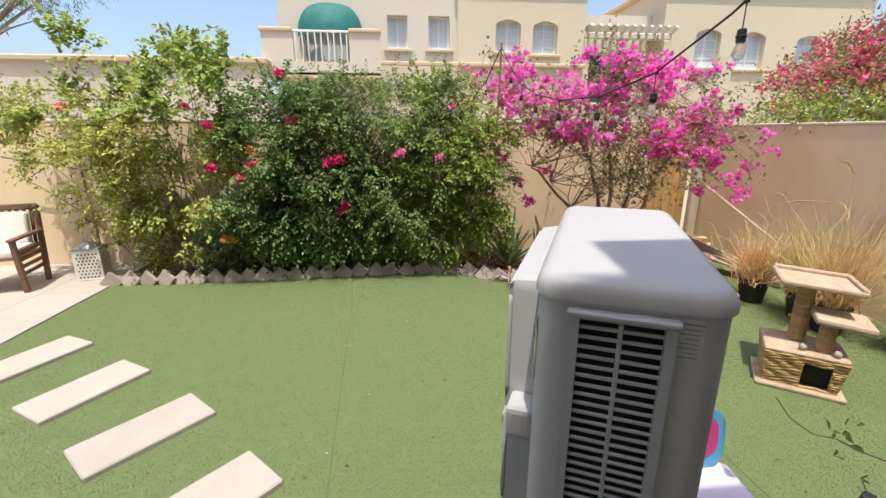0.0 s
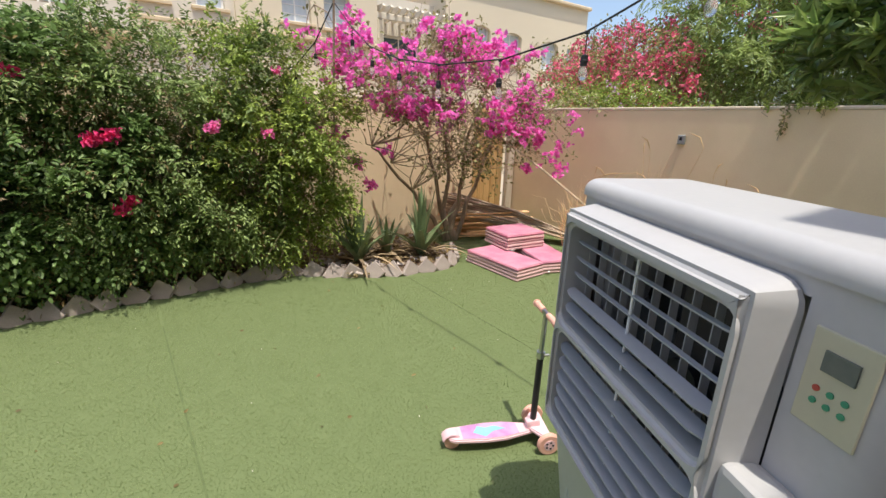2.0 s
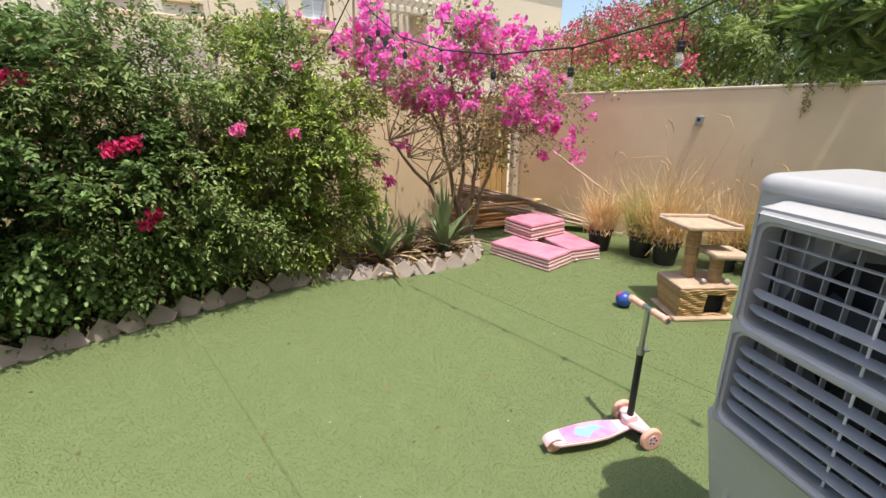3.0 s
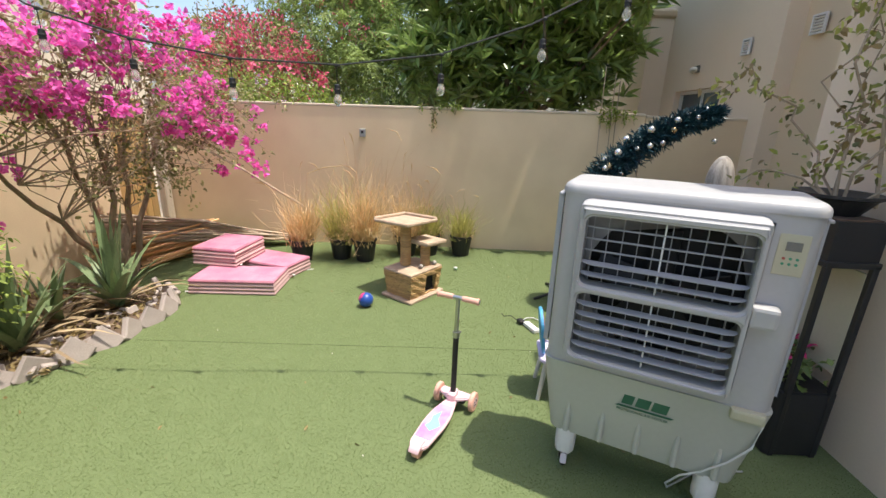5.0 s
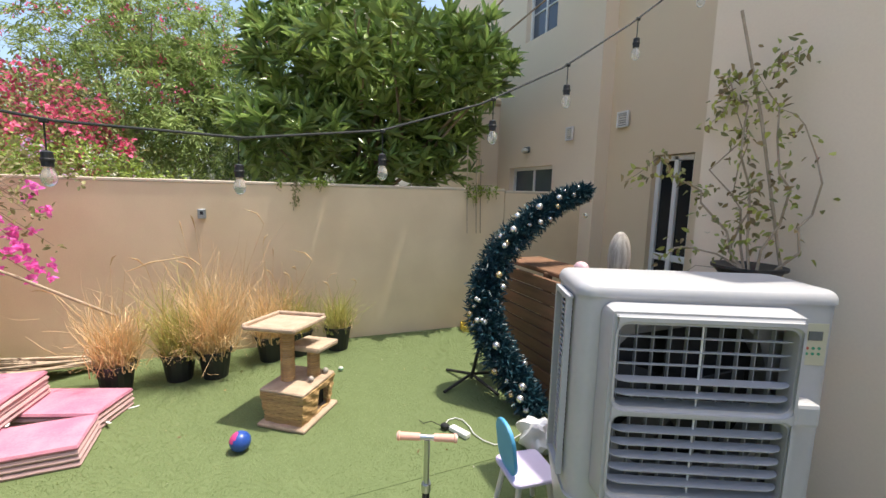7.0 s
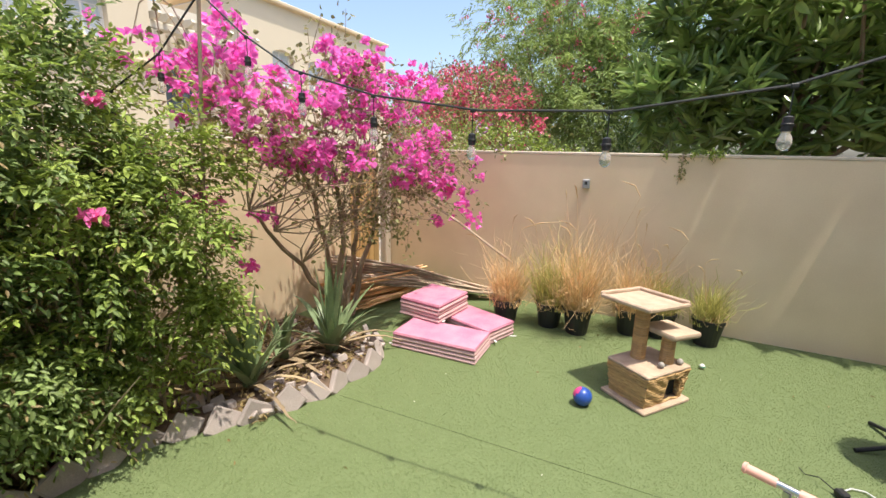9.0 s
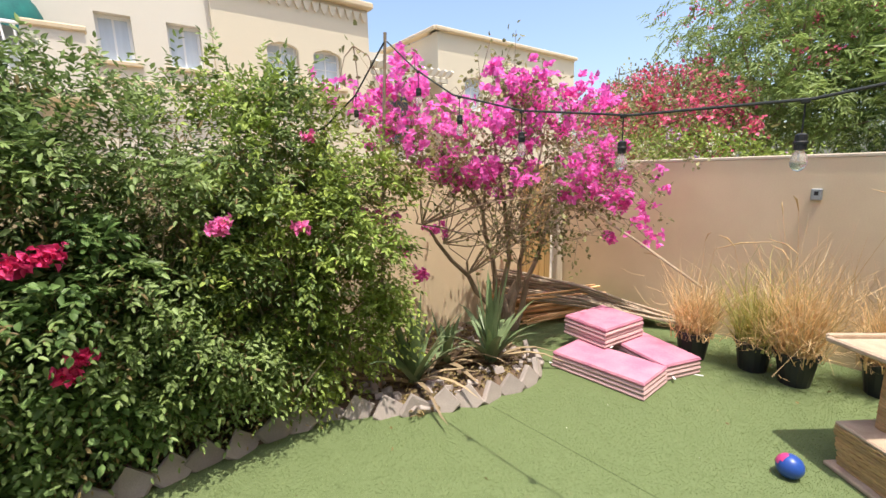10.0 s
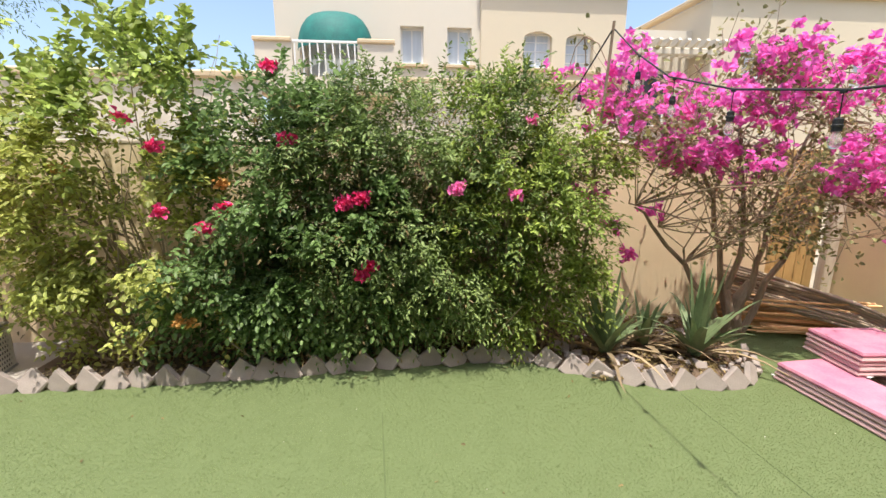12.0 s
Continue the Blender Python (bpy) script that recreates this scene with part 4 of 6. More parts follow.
            part("blossom", leaves("blossom", q, unit(rng.normal(0, 1, (number, 3)) + np.array([0, -0.8, 0.5])), fsize, fsize * 0.9, rng, fold=0.35, spread=0.4, curl=0.3), fmat, s)
    return s


shrub("climbing_rose", "sparse yellow-green climbing rose with peach and red blooms",
      [(-1.55, 8.25, 1.35, 0.75, 0.4, 0.75), (-1.3, 8.2, 0.75, 0.6, 0.35, 0.6), (-2.5, 8.35, 1.65, 0.9, 0.3, 0.35), (-1.9, 8.3, 0.45, 0.35, 0.25, 0.35), (-2.35, 8.2, 0.95, 0.5, 0.33, 0.7), (-2.7, 8.35, 1.75, 0.8, 0.3, 0.3)], 11500, "leaf_yellow", 0.058, 11, stems=40, pairs=3, broad=0.62, inner=0.1,
      flowers=(("petal_peach", [(-0.92, 7.72, 0.55), (-0.85, 7.72, 0.55), (-1.75, 8.0, 1.65), (-0.55, 7.8, 1.55)], 0.04, 34), ("rose", [(-2.6, 8.1, 2.0), (-1.0, 7.8, 1.35), (-1.25, 7.95, 2.0)], 0.042, 46)))
shrub("young_lime_tree", "upright leggy shrub with rounded bright leaves",
      [(-1.2, 8.3, 2.35, 0.25, 0.25, 0.5), (-0.85, 8.4, 2.5, 0.12, 0.12, 0.55), (-1.9, 8.35, 2.3, 0.5, 0.3, 0.35), (-2.6, 8.4, 2.3, 0.4, 0.3, 0.4), (-2.1, 8.35, 1.95, 0.85, 0.3, 0.25), (-1.5, 8.3, 1.8, 0.6, 0.3, 0.3)], 4000, "leaf_light", 0.068, 12, stems=18, pairs=5, broad=0.85, clump=0.1, inner=0.1, tops=0.7)
shrub("rose_bush", "dense dark green rose bush with crimson blooms",
      [(-0.3, 8.2, 1.1, 0.7, 0.36, 0.95), (-0.45, 8.1, 0.5, 0.75, 0.28, 0.5), (0.25, 8.15, 0.9, 0.6, 0.36, 0.85), (-0.15, 8.25, 1.85, 0.55, 0.3, 0.36)], 21000, "leaf_dark", 0.06, 13, stems=30, pairs=3, broad=0.62,
      flowers=(("rose", [(0.36, 7.72, 1.42), (0.43, 7.7, 1.45), (0.28, 7.72, 1.41), (-0.72, 7.82, 1.22), (-0.55, 7.75, 1.38), (-0.2, 7.9, 2.35), (-0.1, 7.85, 1.85), (0.4, 7.75, 0.86), (0.47, 7.74, 0.93), (-1.0, 7.85, 1.8)], 0.042, 46),))
shrub("jasmine_hedge", "tall clipped jasmine hedge of fine mid-green leaves",
      [(0.55, 8.25, 1.4, 0.75, 0.42, 0.76), (1.05, 8.2, 1.2, 0.75, 0.42, 0.95), (0.3, 8.3, 1.9, 0.8, 0.36, 0.36), (1.35, 8.3, 1.86, 0.7, 0.36, 0.36), (0.9, 8.1, 0.6, 0.7, 0.3, 0.5)], 40000, "leaf_mid", 0.05, 14, stems=60, pairs=4, broad=0.42, dry=0.22,
      flowers=(("petal_pink", [(1.08, 7.62, 1.5), (1.12, 7.62, 1.52), (1.52, 7.62, 1.47), (1.7, 7.85, 2.0)], 0.036, 34), ("petal_white", [(0.2, 7.9, 2.3), (0.5, 7.9, 2.4), (0.0, 7.9, 2.2)], 0.02, 14)))
shrub("light_green_shrub", "arching light green shrub spilling over the edging",
      [(1.7, 8.1, 1.05, 0.55, 0.42, 0.85), (1.9, 8.1, 1.6, 0.5, 0.38, 0.5), (1.8, 7.95, 0.55, 0.6, 0.3, 0.42), (1.5, 8.2, 2.0, 0.45, 0.3, 0.25), (2.08, 8.1, 1.25, 0.3, 0.28, 0.55)], 20000, "leaf_light", 0.052, 15, stems=40, pairs=4, broad=0.45, dry=0.16,
      flowers=(("bract", [(1.95, 8.0, 1.75), (2.05, 7.9, 1.5), (2.2, 8.0, 1.95)], 0.04, 26),))

trellis = thing("trellis", (-2.6, 8.62, 0.0), 0, "leaning frame of dark weathered sticks behind the rose", "trellis")
part("rail", tube([(-1.17, 0.00, 1.44), (-0.63, 0.00, 1.35), (0.20, 0.00, 1.18), (0.43, 0.00, 0.82)], 0.012, 6), "bark", trellis)
part("rail", tube([(-0.71, 0.00, 1.71), (-0.32, 0.00, 1.55), (0.14, 0.00, 1.36), (0.92, 0.00, 1.02)], 0.012, 6), "bark", trellis)
part("upright", tube([(-0.57, 0.00, 1.63), (-0.61, 0.00, 1.34)], 0.013, 6), "bark", trellis)
part("upright", tube([(-0.15, 0.00, 1.46), (-0.18, 0.00, 1.26)], 0.013, 6), "bark", trellis)
for x in (-0.3, 0.75):
    part("post", tube([(x, 0.05, 0.0), (x + 0.02, 0.02, 0.7), (x, 0.0, 1.45)], 0.014, 6), "bark", trellis)

# ---- trees behind the east wall ----
def tree(name, label, at, limbs, blobs, n, leaf, size, aspect, seed, trunk_r=0.12, rosette=0, spread=0.5, flowers=(), bark="bark", droop=-0.15, frond=0, shade_hubs=()):
    """A tapered trunk with limbs to each blob (cx, cy, cz, rx, ry, rz) and leaves in sprays."""
    rng = np.random.default_rng(seed)
    t = thing(name, at, 0, label, "tree")
    o = np.array(at)
    bm = bmesh.new()
    fork = np.array([rng.normal(0, 0.1), rng.normal(0, 0.1), limbs])
    tube([(0, 0, -0.05), tuple(fork * 0.5 + rng.normal(0, 0.05, 3)), tuple(fork)], [trunk_r, trunk_r * 0.8, trunk_r * 0.65], 9, bm=bm)
    part("trunk", bm, bark, t)
    for i, b in enumerate(blobs):
        c = np.array(b[:3]) - o
        for k in range(2 if b[3] > 0.2 else int(i % 8 == 3)):
            e = c + rng.normal(0, 0.45, 3) * np.array(b[3:])
            m = fork * 0.45 + e * 0.55 + rng.normal(0, 0.15, 3)
            part("limb", tube([tuple(fork), tuple(m), tuple(e)], [trunk_r * 0.32, trunk_r * 0.18, 0.01], 6), bark, t)
    vol = np.array([b[3] * b[4] * b[5] for b in blobs])
    hubs = max(n // max(rosette, 8), 1)
    pick = rng.choice(len(blobs), hubs, p=vol / vol.sum())
    b = np.array(blobs)[pick]
    d = unit(rng.normal(0, 1, (hubs, 3)))
    r = np.where(rng.uniform(0, 1, hubs) < 0.6, rng.uniform(0.75, 1.12, hubs), rng.uniform(0, 1, hubs) ** 0.4)
    hub = b[:, :3] + d * r[:, None] * b[:, 3:]
    if shade_hubs:
        # unseen high leaf hubs and limbs, added to throw streaks of shade on the wall
        hub = np.concatenate([hub, np.array(shade_hubs)])
        d = np.concatenate([d, np.tile(np.array([[-0.3, 0.0, 0.95]]), (len(shade_hubs), 1))])
        for e in np.array(shade_hubs)[::4]:
            part("limb", tube([tuple(fork + [-0.3, 0, 0.6]), tuple((fork + e - o) / 2 + [0.2, 0, 0.5]), tuple(e - o)], [0.03, 0.02, 0.008], 6), bark, t)
        hubs += len(shade_hubs)
    k = rng.integers(0, hubs, n)
    if rosette:
        p = hub[k] + rng.normal(0, 0.015, (n, 3))
        way = unit(rng.normal(0, 1, (n, 3)) * np.array([1, 1, 0.6]) + d[k] * 0.5 + np.array([0, 0, 0.7]))
    else:
        p = hub[k] + rng.normal(0, 1, (n, 3)) * size * 2.2 * np.array([1, 1, 0.5])
        way = d[k] * 0.6 + np.array([0, 0, droop])
    if frond:
        w = rng.integers(0, hubs, n // (2 * frond + 1))
        at_f = hub[w] + rng.normal(0, 0.16, (len(w), 3)) * np.array([1, 1, 0.5])
        crown = sprays("crown", at_f - o, unit(d[w] * 0.6 + rng.normal(0, 0.6, (len(w), 3)) + np.array([0, 0, 0.1])), size * 3.2, frond, size, aspect, rng, droop=0.35)
    else:
        crown = leaves("crown", p - o, way, size, size * aspect, rng, spread=spread, curl=0.2)
    tagged(part("crown", crown, leaf, t), kind="stuff")
    for fmat, share, fsize, zmin in flowers:
        sel = hub[(hub[:, 2] > zmin)]
        sel = sel[rng.permutation(len(sel))[: int(len(sel) * share)]]
        q = np.repeat(sel, 11, 0) + rng.normal(0, 1, (len(sel) * 11, 3)) * fsize * 0.75
        tagged(part("blossom", leaves("blossom", q - o, unit(rng.normal(0, 1, q.shape)), fsize, fsize * 0.85, rng, fold=0.35), fmat, t), kind="stuff")
    return t


# the row of hubs at 4.8 m is out of view, there to streak the east wall
tree("frangipani", "broad frangipani tree with long glossy leaves and white blossom", (8.3, 3.9, 0), 1.3,
     [(8.0, 4.7, 3.9, 1.1, 1.2, 0.9), (8.2, 3.25, 3.5, 1.1, 1.1, 1.1), (7.3, 3.6, 2.15, 0.6, 1.4, 0.35), (7.6, 3.9, 2.7, 1.1, 1.5, 0.8), (8.5, 4.0, 4.5, 1.1, 1.4, 0.7), (7.8, 2.6, 2.8, 0.7, 0.65, 0.7), (7.6, 5.2, 2.6, 0.8, 0.9, 0.6), (6.2, 2.9, 3.5, 0.75, 0.9, 0.5), (6.2, 4.1, 3.7, 0.8, 0.9, 0.45)],
     15000, "leaf_plum", 0.28, 0.27, 21, 0.14, rosette=14, spread=0.35, shade_hubs=[(5.37 + 0.05 * math.sin(7 * k), 1.5 + 0.175 * k, 4.8 + 0.3 * math.sin(3.1 * k)) for k in range(17)], flowers=(("petal_white", 0.10, 0.06, 3.4),))
tree("flame_tree", "feathery flame tree with fine fern-like leaves", (10.6, 8.2, 0), 1.8,
     [(9.8, 7.4, 3.4, 1.5, 1.2, 0.6), (10.4, 8.0, 4.5, 1.8, 1.6, 0.5), (9.3, 6.6, 2.6, 1.1, 1.1, 0.5), (11.5, 7.2, 5.0, 1.9, 1.6, 0.5), (9.2, 7.7, 2.5, 1.0, 0.9, 0.5), (10.9, 6.4, 4.0, 1.4, 1.0, 0.6)],
     34000, "leaf_feather", 0.13, 0.22, 22, 0.13, frond=7, flowers=(("bract_red", 0.05, 0.05, 3.0),))
tree("dark_pine_tree", "dark green feathery tree filling the gap beyond the wall", (11.5, 5.6, 0), 2.0,
     [(11.0, 5.2, 3.0, 1.8, 1.8, 1.4), (11.6, 6.2, 2.2, 1.8, 1.6, 1.0), (12.0, 4.4, 4.4, 1.8, 1.6, 1.0)], 26000, "leaf_dark", 0.14, 0.24, 23, 0.15, frond=6)
tree("red_bougainvillea", "sprawling bougainvillea covered in faded red bracts", (8.4, 9.7, 0), 1.0,
     [(8.1, 9.4, 2.5, 1.0, 0.9, 0.7), (9.2, 10.1, 2.7, 0.9, 0.8, 0.6), (7.6, 8.9, 2.1, 0.8, 0.8, 0.6), (9.4, 9.4, 3.0, 1.0, 1.0, 0.7), (9.8, 8.8, 2.4, 0.9, 0.9, 0.7), (8.1, 8.3, 2.6, 0.8, 0.8, 0.6), (7.7, 7.8, 2.2, 0.6, 0.6, 0.45)],
     13000, "leaf_boug", 0.06, 0.6, 24, 0.06, flowers=(("bract_red", 0.32, 0.07, 1.6),))
tree("lantana_bush", "bushy lantana with white and lilac flower heads over the wall", (6.9, 7.7, 0), 0.7,
     [(6.7, 7.6, 1.75, 0.6, 0.8, 0.45), (7.0, 8.6, 1.8, 0.7, 0.7, 0.5), (6.9, 6.8, 1.5, 0.5, 0.5, 0.4)], 6500, "leaf_light", 0.055, 0.55, 25, 0.03,
     flowers=(("petal_white", 0.07, 0.03, 1.8), ("petal_lilac", 0.03, 0.04, 1.8)))
tree("tall_acacia", "tall thin acacia with airy foliage against the sky", (-6.6, 12.2, 0), 3.0,
     [(-5.4, 12.2, 4.7, 0.9, 0.8, 0.6), (-4.6, 12.2, 4.75, 0.55, 0.6, 0.35), (-6.4, 12.2, 4.4, 0.8, 0.8, 0.6), (-5.7, 12.3, 4.0, 0.5, 0.4, 0.2), (-4.2, 12.4, 5.3, 0.9, 0.8, 0.3), (-7.2, 12.0, 5.2, 1.0, 0.9, 0.4)], 11000, "leaf_dark", 0.08, 0.24, 26, 0.11, frond=6)
tree("distant_palm_bush", "hazy grey-green shrub beyond the walls", (15.0, 11.6, 0), 1.4,
     [(14.5, 11.4, 3.1, 1.6, 1.4, 1.3), (13.5, 9.5, 3.4, 1.6, 1.4, 1.0), (14.0, 7.5, 3.5, 1.5, 1.5, 1.4)], 6000, "leaf_feather", 0.2, 0.25, 27, 0.12)


# ---- bougainvillea in the corner ----
def bougainvillea():
    rng = np.random.default_rng(41)
    o = np.array([3.95, 8.3, 0.02])
    b = thing("bougainvillea", tuple(o), 0, "tall leggy bougainvillea thick with bright magenta bracts", "shrub")
    main = [[(0, 0, 0), (0.06, -0.02, 0.35), (0.16, -0.05, 0.7), (0.1, -0.1, 1.15), (0.3, -0.1, 1.7), (0.55, -0.1, 2.2)],
            [(0.05, 0.04, 0), (-0.08, 0.02, 0.4), (-0.18, 0, 0.85), (-0.4, -0.05, 1.35), (-0.75, -0.05, 1.9), (-1.0, 0, 2.35)],
            [(0.1, -0.04, 0), (0.28, -0.08, 0.5), (0.42, -0.12, 0.95), (0.62, -0.2, 1.5), (0.85, -0.25, 2.0)],
            [(-0.05, 0, 0), (-0.12, -0.06, 0.5), (-0.1, -0.12, 1.1), (-0.25, -0.12, 1.8), (-0.2, -0.1, 2.5)],
            [(0.0, 0.0, 0), (-0.3, -0.02, 0.3), (-0.62, -0.08, 0.75), (-0.95, -0.12, 1.1), (-1.2, -0.15, 1.3)]]
    part("trunk", tube([(0.1, 0.02, -0.02), (0.02, 0.0, 0.16), (0.05, -0.01, 0.34), (0.14, -0.03, 0.52)], [0.085, 0.07, 0.062, 0.045], 9), "bark", b)
    for k, st in enumerate(main):
        st = [st[0]] + [tuple(np.array(p) + rng.normal(0, 0.03, 3)) for a, c in zip(st, st[1:]) for p in ((np.array(a) + np.array(c)) / 2, c)]
        part("stem", tube(st, [0.036 - 0.027 * i / (len(st) - 1) for i in range(len(st))], 8), "bark", b)
    blobs = np.array([(3.2, 8.2, 2.15, 0.75, 0.45, 0.5), (4.0, 8.1, 2.25, 0.75, 0.5, 0.5), (4.7, 8.0, 1.95, 0.5, 0.5, 0.5), (3.6, 8.1, 1.75, 0.9, 0.45, 0.35), (4.4, 7.8, 1.6, 0.6, 0.4, 0.3), (2.55, 8.2, 2.05, 0.4, 0.35, 0.3), (3.7, 8.2, 2.5, 0.6, 0.35, 0.25), (2.7, 8.1, 1.75, 0.5, 0.3, 0.3), (4.8, 7.8, 1.75, 0.45, 0.4, 0.3), (3.8, 8.15, 1.15, 0.55, 0.3, 0.35), (4.35, 8.0, 1.2, 0.45, 0.3, 0.3)])
    blobs[:, 1] -= 0.16
    bm, tips = bmesh.new(), []
    for k in range(150):
        q = blobs[rng.integers(0, len(blobs))]
        st = main[rng.integers(0, len(main))]
        s = np.array(st[rng.integers(2, len(st))], float)
        e = q[:3] - o + rng.normal(0, 0.55, 3) * q[3:]
        e[1] = min(e[1] - 0.06, 8.18 - o[1] + rng.uniform(-0.25, 0.03))
        e[2] = min(e[2], 2.6 + rng.uniform(-0.25, 0.05))
        m = (s + e) / 2 + rng.normal(0, 0.1, 3) + np.array([0, 0, 0.08])
        run = [s, s * 0.75 + m * 0.25 + rng.normal(0, 0.03, 3), m * 0.6 + s * 0.4 + rng.normal(0, 0.04, 3), m, m * 0.5 + e * 0.5 + rng.normal(0, 0.04, 3), e]
        tube([tuple(v) for v in run], [0.007, 0.006, 0.005, 0.004, 0.003, 0.002], 4, bm=bm, cap=False)
        tips.append(e)
        for _ in range(4):
            tip = e + rng.normal(0, 0.14, 3)
            tube([tuple(m * 0.3 + e * 0.7), tuple(tip)], [0.004, 0.002], 3, bm=bm, cap=False)
            tips.append(tip)
    tagged(part("twig_tangle", bm, "twig", b, "tangled bare grey-brown twigs"), kind="stuff")
    tips = np.array(tips)
    n = 4300
    p = tips[rng.integers(0, len(tips), n)] + rng.normal(0, 0.05, (n, 3))
    tagged(part("foliage", leaves("foliage", p, rng.normal(0, 1, (n, 3)) + np.array([0, -0.3, -0.2]), 0.048, 0.03, rng), "leaf_boug", b), kind="stuff")
    # bracts in tight clumps, set along arching sprays
    clump = tips[(tips[:, 2] > 1.42)]
    clump = clump[rng.permutation(len(clump))[:92]]
    clump = np.concatenate([clump, clump[:30] + rng.normal(0, 0.09, (30, 3))])
    far_out = np.array([(5.0, 7.4, 1.32), (4.7, 7.35, 1.18), (4.85, 7.2, 1.02), (4.55, 7.5, 1.05), (5.1, 7.3, 1.55), (4.5, 7.3, 1.5), (4.35, 7.4, 1.35), (4.62, 7.4, 1.4), (4.25, 7.5, 1.55), (2.3, 8.0, 1.45), (2.6, 8.2, 1.1), (2.75, 8.2, 0.85), (3.0, 8.3, 1.2), (4.75, 7.5, 1.65), (2.2, 8.1, 2.25), (2.05, 8.15, 2.35), (2.4, 8.1, 2.4)]) - o
    cl = np.concatenate([clump, far_out])
    w = rng.uniform(0.4, 1.45, len(cl))
    # each clump is a handful of tight knots of bracts
    knots = np.repeat(cl, 6, 0) + rng.normal(0, 1, (len(cl) * 6, 3)) * np.array([0.07, 0.055, 0.05]) * np.repeat(w, 6)[:, None] + np.array([0, -0.03, 0.02])
    knots = knots[knots[:, 2] < 2.62]
    q = np.repeat(knots, 9, 0) + unit(rng.normal(0, 1, (len(knots) * 9, 3))) * rng.uniform(0.008, 0.034, (len(knots) * 9, 1))
    tagged(part("bract_mass", leaves("bract_mass", q, unit(rng.normal(0, 1, q.shape) + np.array([0, -0.3, 0.5])), 0.047, 0.044, rng, fold=0.3), "bract", b, "bright magenta papery bracts"), kind="stuff")
    for t in far_out:
        e = tips[np.argmin(np.linalg.norm(tips - t - np.array([-0.25, 0.3, 0.3]), axis=1))]
        part("stem", tube([tuple(e), tuple((e + t) / 2 + [0, 0, 0.08]), tuple(t)], [0.006, 0.004, 0.003], 5), "twig", b)


bougainvillea()
cane = thing("leaning_cane", (4.98, 6.75, 0.62), 0, "long dry cane leaning over the grasses", "cane")
part("cane", tube([(0, 0, 0), (-0.42, 0.48, 0.47), (-0.9, 1.1, 0.98)], [0.013, 0.012, 0.01], 7), "canegrey", cane)


# ---- aloes in the bed ----
def aloe(at, seed, n, ln, label, dry=0.25):
    rng = np.random.default_rng(seed)
    a = thing("aloe", at, 0, label, "succulent", "aloes in the bed")
    for k in range(n):
        az = 2 * math.pi * (k * 0.382 + rng.uniform(-0.05, 0.05))
        old = rng.uniform() < dry
        el = radians(rng.uniform(14, 46) if old else rng.uniform(48, 86))
        L = ln * rng.uniform(0.6, 1.15) * (0.95 if old else 1.0)
        w = (0.06 if old else 0.10) * rng.uniform(0.7, 1.2)
        bm, rows = bmesh.new(), []
        bend = rng.uniform(0, 0.3) + (1 - el / 1.57) * 1.5
        for i in range(6):
            t = i / 5
            r = L * t * math.cos(el)
            z = L * t * math.sin(el) - bend * L * 0.5 * t * t + 0.02
            z = max(z, 0.01 + 0.01 * i)
            c = Vector((r * math.cos(az), r * math.sin(az), z))
            s = Vector((-math.sin(az), math.cos(az), 0)) * w * (1 - t) ** 0.7 / 2
            rows.append([bm.verts.new(c + s + Vector((0, 0, w * 0.22 * (1 - t)))), bm.verts.new(c - Vector((0, 0, 0.012 * (1 - t)))), bm.verts.new(c - s + Vector((0, 0, w * 0.22 * (1 - t))))])
        for p, q in zip(rows, rows[1:]):
            bm.faces.new((p[0], p[1], q[1], q[0])), bm.faces.new((p[1], p[2], q[2], q[1])), bm.faces.new((p[0], q[0], q[2], p[2]))
        part("leaf", bm, "aloe_dry" if old else "aloe", a, smooth=True)


aloe((2.45, 7.9, 0.03), 5, 34, 0.92, "grey-green aloe with long upright leaves and dry tips")
aloe((3.2, 7.78, 0.03), 6, 40, 0.88, "large sprawling aloe with toothed green and dry leaves", 0.3)
aloe((2.85, 8.0, 0.03), 7, 24, 0.72, "half-dry aloe lying between its neighbours", 0.65)

# ---- bamboo canes and foam mats ----
pile = thing("bamboo_pile", (4.75, 7.9, 0.0), 0, "heap of orange-brown bamboo canes in the corner", "bamboo canes")
rng = random.Random(8)
for k in range(76):
    z = 0.02 + 0.28 * abs(rng.gauss(0, 0.6)) * 0.9
    z = min(z, 0.36)
    y = 0.45 - z * 0.3 + rng.uniform(-0.42, 0.42) * (1 - z)
    a = rng.gauss(0, 0.09)
    L = rng.uniform(0.6, 0.95)
    r = rng.uniform(0.009, 0.017)
    part("cane", tube([(-L * 0.75, y - a * 0.6 + 0.25, z), (0, y, z + 0.012), (L * 0.42, y + a * 0.6 - 0.14, z + rng.uniform(-0.01, 0.03))], r, 6), "bamboo", pile)
for k in range(34):
    y = rng.uniform(-0.55, 0.35)
    z = 0.13 + 0.05 * rng.uniform(0, 5)
    part("old_cane", tube([(-0.55 + rng.uniform(-0.2, 0.1), 0.62 + rng.uniform(-0.1, 0.2), z + 0.16 + rng.uniform(0, 0.1)), (0.1, y * 0.3 + 0.12, z + 0.05), (0.72 + rng.uniform(-0.08, 0.02), -0.95 + rng.uniform(-0.15, 0.5), 0.02 + rng.uniform(0, 0.09))], rng.uniform(0.009, 0.018), 6), "canegrey", pile)


